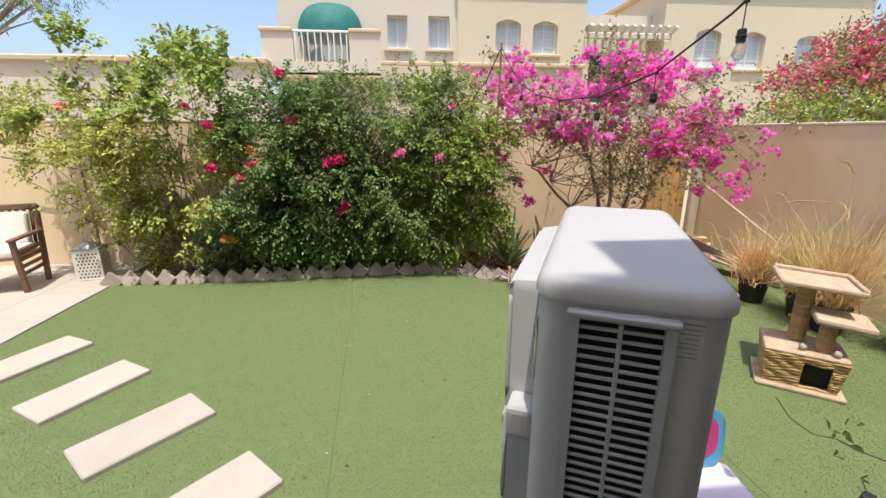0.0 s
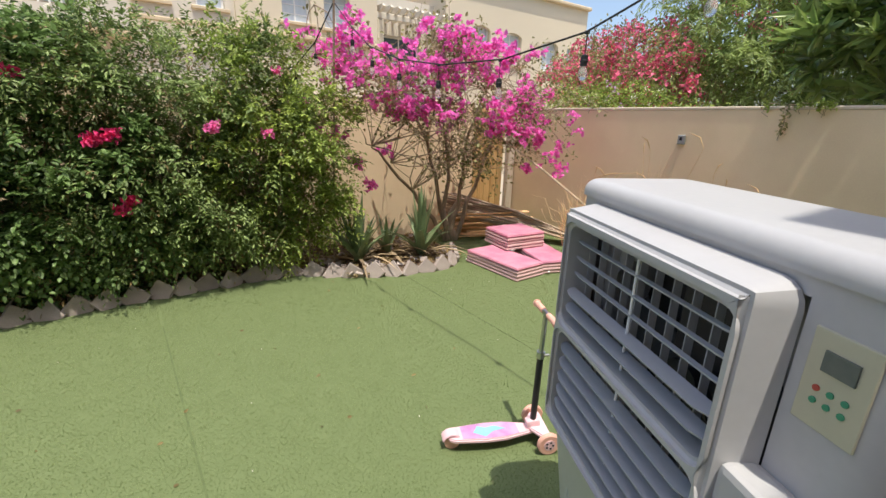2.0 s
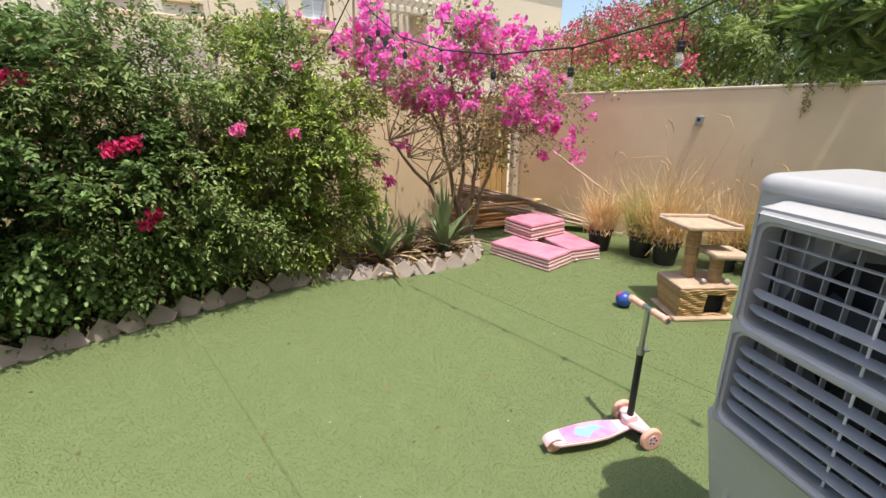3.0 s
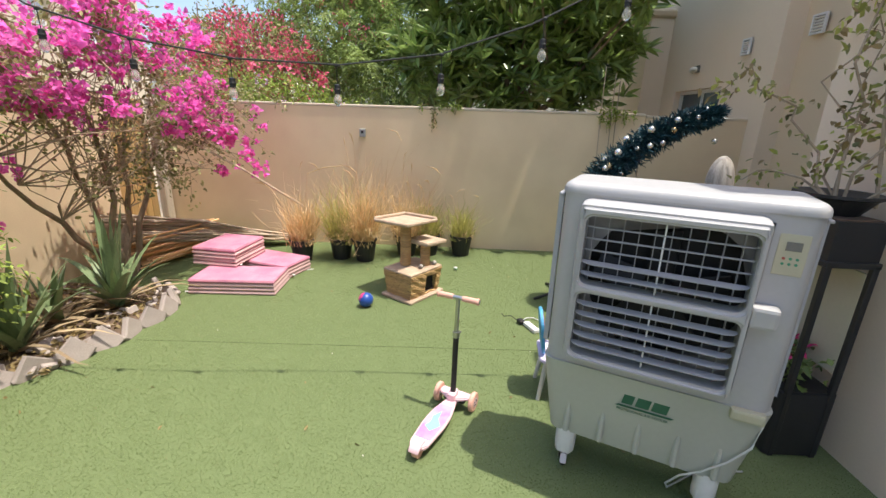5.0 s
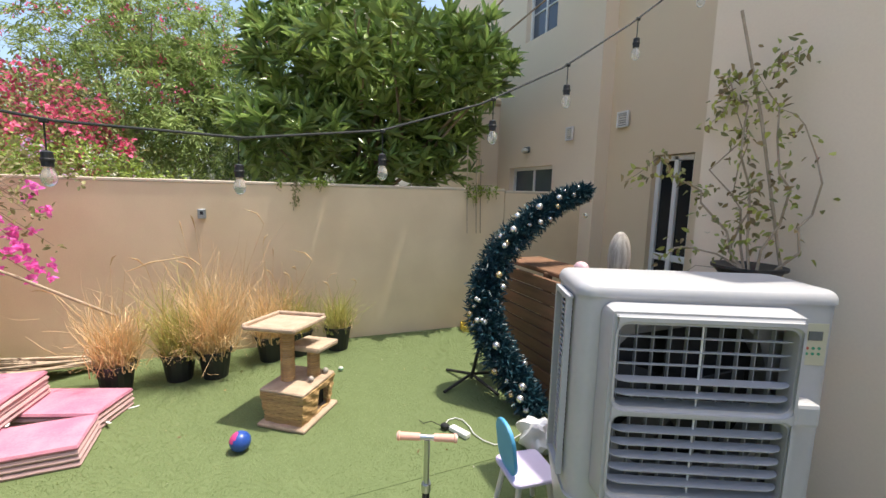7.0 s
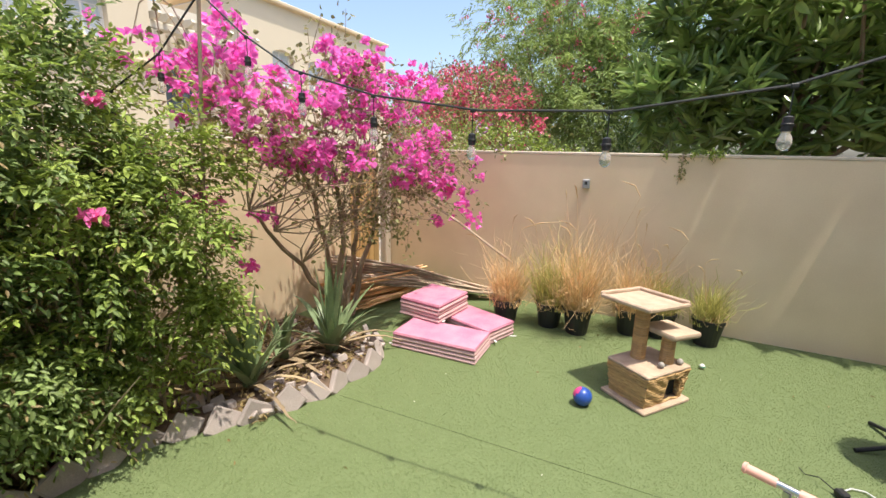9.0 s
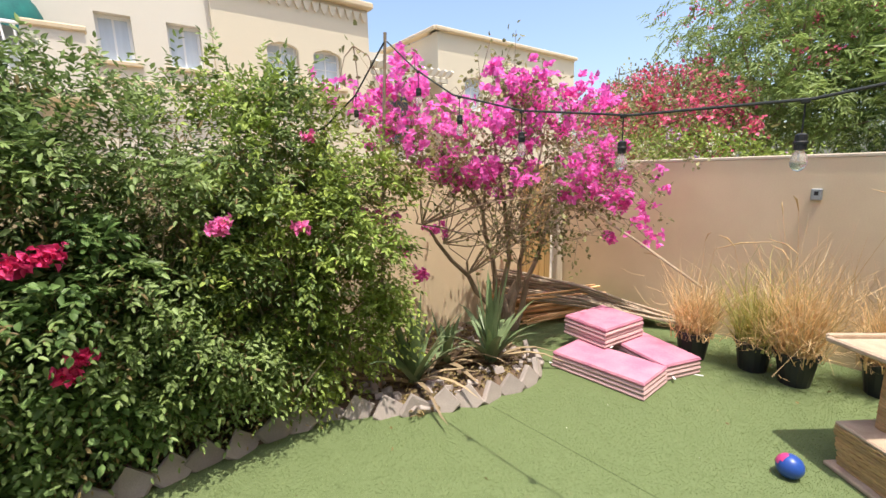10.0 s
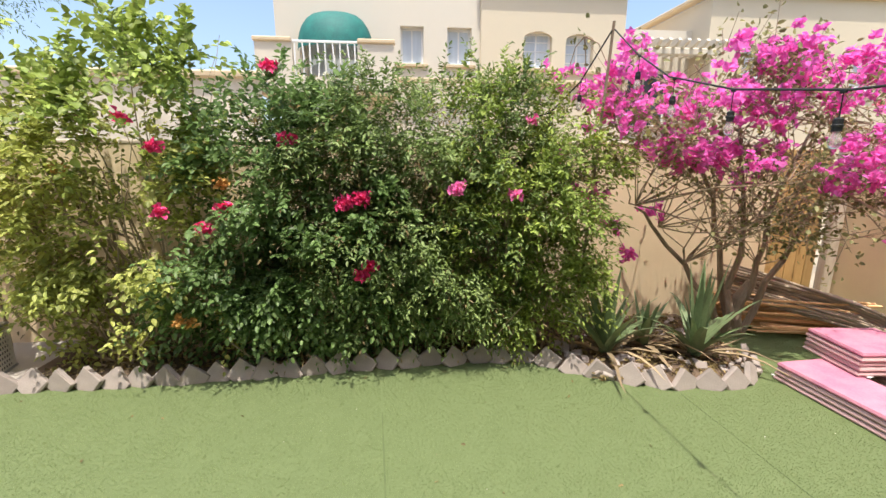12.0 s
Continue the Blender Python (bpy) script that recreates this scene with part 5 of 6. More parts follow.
def mat_stack(at, rz, n, w, d, label, tags=2):
    m = thing("foam_mat_stack", at, rz, label, "foam mats", "pink foam mats")
    for k in range(n):
        # each mat sags a little towards its edges and is worn uneven
        bm = bmesh.new()
        nx, ny = 9, 6
        dw, dd = rng.uniform(-0.012, 0.012), rng.uniform(-0.012, 0.012)
        def sheet(z, inset):
            return [[bm.verts.new(((i / (nx - 1) - 0.5) * (w + dw - inset), (j / (ny - 1) - 0.5) * (d + dd - inset), z + rng.uniform(-0.0012, 0.0012) - 0.003 * abs(i / (nx - 1) - 0.5) ** 2)) for j in range(ny)] for i in range(nx)]
        lo, mid, hi = sheet(k * 0.038 + 0.004, 0.012), sheet(k * 0.038 + 0.018, -0.002), sheet(k * 0.038 + 0.036, 0.014)
        for g in (lo, hi):
            for i in range(nx - 1):
                for j in range(ny - 1):
                    bm.faces.new((g[i][j], g[i + 1][j], g[i + 1][j + 1], g[i][j + 1]))
        rim = lambda g: [g[i][0] for i in range(nx)] + [g[nx - 1][j] for j in range(1, ny)] + [g[i][ny - 1] for i in range(nx - 2, -1, -1)] + [g[0][j] for j in range(ny - 2, 0, -1)]
        for i in range(1, nx - 1):
            for j in range(1, ny - 1):
                bm.verts.remove(mid[i][j])
        for a, b in ((rim(lo), rim(mid)), (rim(mid), rim(hi))):
            for q in range(len(a)):
                bm.faces.new((a[q], a[(q + 1) % len(a)], b[(q + 1) % len(a)], b[q]))
        part("mat", bm, "foam" if k == n - 1 else "foam_pale", m, smooth=True)
    for k in range(tags):
        part("tie", box((0.075, 0.018, 0.004), (-w / 2 - 0.02 if at[2] == 0 else -0.2, (0.12 if k else -0.16) * (1 if at[2] == 0 else 1.55), 0.006 + 0.03 * k), 0.001, (0, 8, 25 - 60 * k)), "white", m, "short white fabric tie")


mat_stack((3.865, 7.03, 0), -87, 4, 0.83, 0.415, "stack of folded pink foam mats on the turf")
mat_stack((4.41, 6.975, 0), 72, 4, 0.82, 0.415, "second stack of pink foam mats beside the first")
mat_stack((4.31, 7.35, 0.153), -6, 5, 0.56, 0.48, "upper stack of pink foam mats resting on another", 1)


# ---- potted ornamental grasses ----
def potted_grass(at, h, n, straw, seed, label, green=0.0):
    rg = np.random.default_rng(seed)
    n = int(n * 1.25)
    g = thing("potted_grass", at, 0, label, "potted grass", "potted grasses by the wall")
    part("pot", lathe([(0.105, 0), (0.14, 0.24), (0.15, 0.24), (0.15, 0.265), (0.132, 0.265), (0.125, 0.22), (0.0, 0.215)], 18), "black", g, "black plastic nursery pot", smooth=False)
    base = np.stack([rg.normal(0, 0.055, n), rg.normal(0, 0.055, n), np.full(n, 0.2)], 1)
    way = np.stack([rg.normal(0, 0.25, n), rg.normal(0, 0.25, n), np.ones(n)], 1)
    tagged(part("blades", strands("blades", base, way, h * 0.62 * rg.uniform(0.45, 1.25, n), 0.010, rg, droop=0.12, n=6, kink=0.2), straw, g), kind="stuff")
    k = n // 7
    base = np.stack([rg.normal(0, 0.07, k), rg.normal(0, 0.07, k), np.full(k, 0.22)], 1)
    way = np.stack([rg.normal(0, 0.5, k), rg.normal(0, 0.5, k), np.ones(k)], 1)
    tagged(part("drooping_blades", strands("drooping_blades", base, way, h * 0.4, 0.0085, rg, droop=0.4, n=6, kink=0.2), "straw", g), kind="stuff")
    for _ in range(3):
        d = Vector((rg.normal(0, 0.22), rg.normal(0, 0.22), 1)).normalized() * h * rg.uniform(0.8, 1.0)
        b = Vector((d.x, d.y, d.z + 0.15))
        bend = Vector((rg.normal(0, 0.12), rg.normal(0, 0.12), -0.02))
        sp = part("seed_head", tube([b, b + d * 0.08 + bend * 0.4, b + d * 0.12 + bend], [0.003, 0.007, 0.002], 6), "straw", g)
        part("stalk", tube([(0, 0, 0.2), tuple(b * 0.5 + Vector((0, 0, 0.1))), tuple(b)], 0.0022, 4), "straw", sp)


potted_grass((4.78, 6.72, 0), 1.0, 520, "straw", 31, "dried orange-brown grass in a black pot")
potted_grass((4.92, 6.28, 0), 1.02, 560, "straw_green", 32, "yellow-green grass in a black pot")
potted_grass((4.88, 5.98, 0), 1.42, 560, "straw", 33, "tall dried straw-coloured grass in a black pot")
potted_grass((5.15, 5.5, 0), 1.08, 460, "straw", 34, "dried straw-coloured grass in a black pot")
potted_grass((5.22, 5.22, 0), 0.8, 320, "straw_green", 35, "short yellow-green grass in a black pot")
potted_grass((5.25, 4.8, 0), 0.74, 360, "straw_green", 36, "small green-brown grass in a black pot")


# ---- cat tree ----
def cat_tree():
    c = thing("cat_tree", (3.9, 5.285, 0), -36.4, "beige plush and sisal cat tree with a wicker house", "cat tree")
    part("base_board", box((0.50, 0.40, 0.03), (0, 0, 0.015), 0.008), "plush", c)
    hx0, hx1, hy0, hy1, z0, z1 = 0.20, 0.225, 0.15, 0.18, 0.03, 0.27
    # woven rope courses, each course a ring of the flaring house with a doorway in one side
    door = (0.015, 0.15)
    for k in range(14):
        t = (k + 0.5) / 14
        x, y, z = hx0 + (hx1 - hx0) * t, hy0 + (hy1 - hy0) * t, z0 + (z1 - z0) * t
        r = 0.0095
        cut = 1 <= k <= 10
        if cut:
            pts = [(door[1], -y, z), (x, -y, z), (x, y, z), (-x, y, z), (-x, -y, z), (door[0] - 0.02, -y, z)]
        else:
            pts = [(0.05, -y, z), (x, -y, z), (x, y, z), (-x, y, z), (-x, -y, z), (0.05, -y, z)]
        dense = []
        for p, q in zip(pts, pts[1:]):
            m = max(2, int(math.dist(p, q) / 0.035))
            dense += [(p[0] + (q[0] - p[0]) * i / m, p[1] + (q[1] - p[1]) * i / m + 0.004 * math.sin(i * 2.1 + k * 1.3), p[2] + 0.004 * math.sin(i * 1.7 + k * 2.6)) for i in range(m)]
        part("rope_course", tube(dense + [pts[-1]], r, 6), "sisal", c)
    part("house_top", box((0.46, 0.37, 0.025), (0, 0, 0.282), 0.008), "plush", c)
    # solid near-black block paints the shade inside the wicker house
    part("inside_shade_block", box((0.36, 0.25, 0.2), (0, 0.02, 0.14)), "dark", c)
    for (x, y, za, zb, r) in ((-0.03, 0.075, 0.29, 0.72, 0.054), (0.10, -0.07, 0.29, 0.51, 0.05)):
        n = int((zb - za) / 0.017)
        post = part("scratching_post", tube([(x, y, za), (x, y, zb)], r - 0.006, 12), "plush", c)
        for k in range(n):
            part("rope_turn", lathe([(r - 0.008, -0.0085), (r, -0.004), (r, 0.004), (r - 0.008, 0.0085)], 12, at=(x, y, za + 0.012 + k * 0.017)), "sisal", post)
    tray = part("top_tray", box((0.44, 0.44, 0.022), (0.02, 0.12, 0.725), 0.008, (-2, 2, 0)), "plush", c, "square plush tray with a raised rim")
    for x, y, sx, sy in ((0.02, 0.335, 0.45, 0.025), (0.02, -0.095, 0.45, 0.025), (0.235, 0.12, 0.025, 0.44), (-0.195, 0.12, 0.025, 0.44)):
        part("rim", box((sx, sy, 0.035), (x, y, 0.742), 0.01, (-2, 2, 0)), "plush", tray)
    part("low_perch", box((0.31, 0.29, 0.045), (0.16, -0.03, 0.525), 0.018, (0, 4, 0), seg=2), "plush", c)
    for x, y in ((-0.02, -0.12), (0.16, -0.14)):
        part("pompom", ball(0.024, (x, y, 0.318), 10), "stripe", c, smooth=True)


cat_tree()

toy = thing("toy_ball", (3.535, 5.685, 0.068), 20, "shiny blue and pink printed toy ball", "ball")
part("ball", ball(0.068, seg=24), "blue", toy, smooth=True)
bm = bmesh.new()
bmesh.ops.create_uvsphere(bm, u_segments=24, v_segments=16, radius=0.0695)
bmesh.ops.delete(bm, geom=[f for f in bm.faces if not (f.calc_center_median().normalized().dot(Vector((0.1, 0.65, 0.6)).normalized()) > 0.78)], context="FACES")
part("print_patch", bm, "magenta", toy, smooth=True)
sb = thing("small_ball", (4.62, 4.86, 0.025), 0, "small white and green pet ball", "ball")
part("ball", ball(0.024, seg=12), "ceramic", sb, smooth=True)
part("band", lathe([(0.0245, -0.006), (0.0252, 0), (0.0245, 0.006)], 14), "btn_green", sb)


# ---- scooter ----
def scooter():
    s = thing("kick_scooter", (1.72, 5.04, 0), math.degrees(math.atan2(-0.205, 0.46)), "pink three-wheeled child's kick scooter with a printed deck", "scooter")
    out = [(0.0, 0.035), (0.03, 0.052), (0.10, 0.058), (0.2, 0.066), (0.3, 0.062), (0.38, 0.045), (0.44, 0.032), (0.5, 0.03)]
    out = out + [(x, -y) for x, y in out[::-1]]
    part("deck", prism(out, 0.055, 0.078, bevel=0.006), "pink", s)
    grip = [(0.07, 0.045), (0.12, 0.049), (0.2, 0.056), (0.3, 0.053), (0.37, 0.038)]
    part("deck_print", prism(grip + [(x, -y) for x, y in grip[::-1]], 0.0785, 0.0805), "deck", s, "pink and purple printed grip sheet")
    part("print_motif", prism([(0.13, -0.01), (0.19, -0.045), (0.24, -0.01), (0.31, 0.0), (0.25, 0.03), (0.2, 0.02), (0.16, 0.035)], 0.0812, 0.082), "deck_blue", s)
    w = part("rear_wheel", tube([(0.02, -0.016, 0.04), (0.02, 0.016, 0.04)], 0.04, 20), "peach", s)
    fe = [(0.055 * math.cos(a), 0.055 * math.sin(a)) for a in (math.pi * k / 10 for k in range(1, 10))]
    part("mudguard", prism(fe + [(x * 0.85, z * 0.85) for x, z in fe[::-1]], -0.03, 0.03, m=pose(0.02, 0, 0.04, 90, 0, 0), bevel=0.003), "pink", s)
    for y in (-0.115, 0.115):
        w = part("front_wheel", lathe([(0.03, -0.014), (0.054, -0.014), (0.06, -0.008), (0.06, 0.008), (0.054, 0.014), (0.03, 0.014)], 22), "peach", s)
        w.matrix_basis = pose(0.5, y, 0.06, 90, 0, 0)
        part("hub", tube([(0, 0, -0.016), (0, 0, 0.016)], 0.03, 14), "pink", w)
        # black discs paint the shaded holes of the hub; nothing is cut
        for k in range(5):
            a = 2 * math.pi * k / 5
            part("hub_hole", tube([(0.018 * math.cos(a), 0.018 * math.sin(a), -0.0175), (0.018 * math.cos(a), 0.018 * math.sin(a), 0.0175)], 0.006, 8), "black", w)
    part("axle", tube([(0.5, -0.115, 0.06), (0.5, 0.115, 0.06)], 0.009, 8), "metal", s)
    part("truck", prism([(0.43, -0.035), (0.47, -0.095), (0.52, -0.095), (0.525, 0.095), (0.47, 0.095), (0.43, 0.035)], 0.074, 0.096, bevel=0.006), "pink", s, "pale pink front plate between the wheels")
    part("steering_block", box((0.06, 0.14, 0.03), (0.495, 0, 0.058), 0.008, seg=2), "black", s)
    part("head", box((0.075, 0.05, 0.07), (0.455, 0, 0.095), 0.016, (0, -10, 0), seg=2), "pink", s)
    part("stem", tube([(0.455, 0, 0.1), (0.46, 0, 0.5)], 0.0165, 14), "black", s, "matt black lower steering tube", smooth=True)
    part("upper_stem", tube([(0.46, 0, 0.5), (0.465, 0, 0.725)], 0.0125, 14), "metal", s, "chrome telescopic tube", smooth=True)
    cl = part("clamp", tube([(0.46, 0, 0.49), (0.46, 0, 0.525)], 0.021, 14), "metal", s)
    part("lever", box((0.035, 0.012, 0.012), (0.485, -0.01, 0.508), 0.003), "metal", cl)
    bar = part("handlebar", tube([(0.466, -0.13, 0.735), (0.466, 0.13, 0.735)], 0.012, 12), "metal", s)
    for y in (-1, 1):
        part("grip", tube([(0.466, y * 0.03, 0.735), (0.466, y * 0.115, 0.735), (0.466, y * 0.118, 0.735), (0.466, y * 0.128, 0.735)], [0.016, 0.0165, 0.021, 0.018], 14), "peach", bar, smooth=True)


scooter()


# ---- child's chair ----
def kids_chair():
    c = thing("childs_chair", (2.38, 4.18, 0), math.degrees(math.atan2(0.87, 0.49)) - 66, "small painted child's chair with a sky-blue back", "chair")
    part("seat", prism(rounded(0.28, 0.27, 0.04), 0.27, 0.292, bevel=0.004), "lilac", c)
    part("backrest", prism(rounded(0.22, 0.30, 0.1, 8), -0.01, 0.01, m=pose(0, 0.125, 0.43, 82, 0, 0), bevel=0.004), "skyblue", c, "rounded sky-blue backrest")
    part("back_print", prism(rounded(0.15, 0.2, 0.07, 8), 0.0115, 0.013, m=pose(0, 0.125, 0.44, 82, 0, 0)), "magenta", c, "magenta picture on the backrest")
    for x in (-1, 1):
        for y in (-1, 1):
            part("leg", tube([(x * 0.09, y * 0.085, 0.27), (x * 0.125, y * 0.12, 0.0)], [0.017, 0.013], 10), "ceramic", c)


kids_chair()
bag = thing("crumpled_bag", (2.87, 3.77, 0.0), 20, "crumpled white plastic bag lying on the turf", "bag")
crumple = random.Random(12)
bm = bmesh.new()
bmesh.ops.create_icosphere(bm, subdivisions=3, radius=0.13)
for v in bm.verts:
    fold = 1 + 0.16 * math.sin(v.co.x * 47 + v.co.z * 31) + 0.14 * math.sin(v.co.y * 53 - v.co.z * 22) + crumple.uniform(-0.08, 0.08)
    v.co = Vector((v.co.x * 1.1 * fold, v.co.y * 0.75 * fold, max(v.co.z * 0.95 * fold + 0.1, 0.0)))
part("bag", bm, "white", bag, smooth=True)


# ---- crescent tinsel tree ----
def tinsel_tree():
    rg = np.random.default_rng(17)
    o = np.array([3.97, 3.75, 0.0])
    t = thing("tinsel_tree", tuple(o), 0, "crescent-shaped dark teal tinsel tree hung with silver baubles", "decoration")
    key = np.array([(3.2, 3.58, 0.12), (3.42, 3.62, 0.26), (3.6, 3.7, 0.45), (3.75, 3.76, 0.72), (3.82, 3.7, 1.02), (3.85, 3.5, 1.33), (3.85, 3.2, 1.58), (3.85, 2.95, 1.72), (3.87, 2.66, 1.81)])
    s = np.linspace(0, 8, 90)
    cen = np.stack([np.interp(s, range(9), key[:, k]) for k in range(3)], 1) - o
    rad = np.interp(s, [0, 2, 4, 6, 8], [0.12, 0.16, 0.16, 0.13, 0.07])
    part("core", tube([tuple(p) for p in cen[::4]], 0.02, 6), "black", t)
    n = 19000
    k = rg.integers(0, 90, n)
    d = unit(rg.normal(0, 1, (n, 3)))
    p = cen[k] + d * (rad[k] * rg.uniform(0.15, 0.95, n))[:, None]
    tagged(part("tinsel", leaves("tinsel", p, d + np.array([0, 0, 0.15]), 0.06, 0.014, rg, spread=0.5), "needle", t), kind="stuff")
    for i in range(46):
        k = rg.integers(3, 88)
        d = unit(np.array([[rg.normal(-0.7, 0.5), rg.normal(0.3, 0.6), rg.normal(-0.1, 0.5)]]))[0]
        c = cen[k] + d * rad[k] * 1.0
        r = rg.choice([0.02, 0.026, 0.032])
        b = part("bauble", ball(r, tuple(c), 12), "gold" if rg.uniform() < 0.12 else "silver", t, smooth=True)
    hook = cen[-2]
    part("hanging_bauble", ball(0.024, (hook[0], hook[1] - 0.05, hook[2] - 0.22), 12), "silver", t, smooth=True)
    for a in (20, 110, 200, 290):
        part("foot", tube([(0, 0, 0.09), (0.34 * math.cos(radians(a)), 0.34 * math.sin(radians(a)), 0.014)], 0.014, 8), "black", t)
    part("mast", tube([(0, 0, 0.05), (-0.12, 0.0, 0.35), tuple(cen[34])], 0.016, 8), "black", t)


tinsel_tree()

# ---- bench, stand and planters by the house ----
bench = thing("plank_bench", (3.6, 3.02, 0), 0, "stained plank bench back beside the house", "bench")
for k in range(9):
    part("plank", box((1.5, 0.03, 0.105), (0, 0.25, 0.08 + k * 0.116), 0.006), "crate", bench)
    part("plank", box((0.03, 0.46, 0.105), (-0.74, 0.0, 0.08 + k * 0.116), 0.006), "crate", bench)
for x in (-0.70, 0.0, 0.70):
    part("post", box((0.06, 0.06, 1.1), (x, 0.205, 0.55), 0.006), "crate", bench)
part("seat", box((1.78, 0.44, 0.04), (-0.16, 0.0, 1.1), 0.008), "crate", bench)
pil = thing("striped_pillow", (2.98, 3.05, 1.12), 20, "round grey striped pillow standing on edge", "pillow")
part("pillow", ball(0.17, (0, 0, 0.2), 24, scale=(0.45, 0.6, 1.15)), "stripe", pil, smooth=True)
pk = thing("pink_toy", (3.3, 3.12, 1.12), 0, "small pink soft toy shape on the bench", "toy")
part("body", ball(0.07, (0, 0, 0.06), 12, scale=(1.1, 0.8, 0.9)), "pink", pk, smooth=True)
cu = thing("beige_cushion", (2.72, 3.1, 1.12), 0, "beige square cushion lying on the bench", "cushion")
part("cushion", box((0.24, 0.28, 0.12), (0, 0, 0.06), 0.045, seg=3), "cloth", cu, smooth=True)

stand = thing("plant_stand", (2.13, 3.01, 0), 0, "tall black metal plant stand with a pale panel", "plant stand")
for x in (-0.24, 0.24):
    for y in (-0.11, 0.11):
        part("leg", box((0.03, 0.03, 1.1), (x, y, 0.55), 0.004), "black", stand)
part("top", box((0.51, 0.26, 0.03), (0, 0, 1.1), 0.004), "black", stand)
part("panel", box((0.46, 0.012, 0.55), (0, -0.1, 0.78), 0.003), "panel", stand)
pl = thing("box_planter", (2.13, 3.01, 1.115), 0, "black box planter on the stand", "planter", "black planters")
part("box", walling(-0.24, 0.24, 0, 0.19, 0.24, [], m=pose(0, -0.12, 0)), "black", pl)
part("soil", box((0.44, 0.2, 0.01), (0, 0, 0.193)), "soil", pl)
bowl = thing("bowl_planter", (2.08, 3.01, 1.31), 0, "shallow black plastic bowl planter with soil", "planter", "black planters")
part("bowl", lathe([(0.1, 0), (0.16, 0.08), (0.18, 0.09), (0.18, 0.105), (0.15, 0.1), (0.0, 0.07)], 24), "black", bowl)
low = thing("low_planter", (2.13, 3.01, 0.0), 0, "black planter with red flowers under the stand", "planter", "black planters")
part("box", prism(rounded(0.5, 0.3, 0.03), 0.0, 0.4, bevel=0.01), "black", low)
rg = np.random.default_rng(61)
q = rg.normal(0, 1, (260, 3)) * np.array([0.1, 0.06, 0.06]) + np.array([0, 0, 0.5])
part("foliage", leaves("foliage", q, rg.normal(0, 1, q.shape), 0.05, 0.03, rg), "leaf_mid", low)
q = rg.normal(0, 1, (60, 3)) * np.array([0.09, 0.06, 0.05]) + np.array([0, 0, 0.55])
part("blossom", leaves("blossom", q, rg.normal(0, 1, q.shape), 0.035, 0.03, rg), "rose", low)


def house_vine():
    rg = np.random.default_rng(71)
    o = np.array([2.03, 3.02, 1.36])
    v = thing("potted_climber", tuple(o), 0, "half-withered climber on a thin stake", "plant")
    part("stake", tube([(-0.07, -0.1, 0.0), (0.13, -0.09, 0.87), (0.31, -0.1, 1.48)], 0.0085, 7), "twig", v)
    runs = [[(0.03, 0.01, 0), (0.1, -0.05, 0.35), (0.16, -0.02, 0.65), (0.24, -0.1, 0.95), (0.34, -0.12, 1.12), (0.42, -0.16, 1.02), (0.46, -0.16, 0.85)],
            [(0.0, 0.0, 0), (-0.06, -0.06, 0.3), (-0.02, -0.09, 0.6), (0.1, -0.1, 0.9), (0.16, -0.1, 1.12), (0.08, -0.12, 1.2), (0.0, -0.13, 1.17)],
            [(0.02, 0.02, 0), (0.16, 0.08, 0.22), (0.24, 0.2, 0.45), (0.33, 0.3, 0.6), (0.42, 0.38, 0.62), (0.5, 0.42, 0.55)],
            [(0.02, 0.02, 0), (0.2, 0.1, 0.1), (0.32, 0.2, 0.12), (0.4, 0.28, 0.05)],
            [(0.05, -0.02, 0), (0.14, -0.08, 0.25), (0.22, -0.1, 0.5), (0.3, -0.15, 0.72), (0.33, -0.18, 0.86)],
            [(-0.02, -0.05, 0), (-0.14, -0.12, 0.25), (-0.16, -0.16, 0.5), (-0.06, -0.14, 0.78), (0.04, -0.12, 0.92)],
            [(0.06, 0.0, 0), (0.2, -0.05, 0.3), (0.28, -0.1, 0.62), (0.3, -0.14, 0.85), (0.36, -0.17, 1.0)]]
    ends = []
    for r in runs:
        r = [r[0]] + [tuple(np.array(p) + rg.normal(0, 0.035, 3)) for a, b in zip(r, r[1:]) for p in ((np.array(a) + np.array(b)) / 2, b)]
        part("runner", tube(r, [0.008 - 0.006 * i / (len(r) - 1) for i in range(len(r))], 5), "twig", v)
        for a, b in zip(r[1:], r[2:]):
            ends += [np.array(a), (np.array(a) + np.array(b)) / 2, np.array(b)]
    tw = np.array([(0.11, 0.58, -0.34)]) + rg.normal(0, 1, (11, 3)) * np.array([0.03, 0.02, 0.035])
    part("loose_leaves", leaves("loose_leaves", tw, rg.normal(0, 1, tw.shape), 0.026, 0.014, rg), "leaf_yellow", v)
    part("runner", tube([(0.1, 0, 0.02), (0.28, 0.1, 0.02), (0.42, 0.3, -0.2), (0.27, 0.58, -0.42), (0.18, 0.58, -0.38), (0.11, 0.58, -0.34), (0.04, 0.58, -0.32), (-0.03, 0.58, -0.27), (-0.08, 0.58, -0.21)], [0.003, 0.003, 0.0025, 0.002, 0.002, 0.0015, 0.0015, 0.0012, 0.001], 5), "twig", v)
    ends = np.array(ends)
    for nm, mt, n in (("foliage", "leaf_yellow", 260), ("dull_foliage", "leaf_boug", 150), ("dry_foliage", "leaf_dry", 150)):
        k = np.minimum(rg.integers(0, len(ends), n), rg.integers(0, len(ends), n))
        p = ends[k] + rg.normal(0, 0.036, (n, 3))
        tagged(part(nm, leaves(nm, p, rg.normal(0, 1, (n, 3)) + np.array([0, 0, -0.5]), 0.046, 0.024, rg), mt, v), kind="stuff")


house_vine()

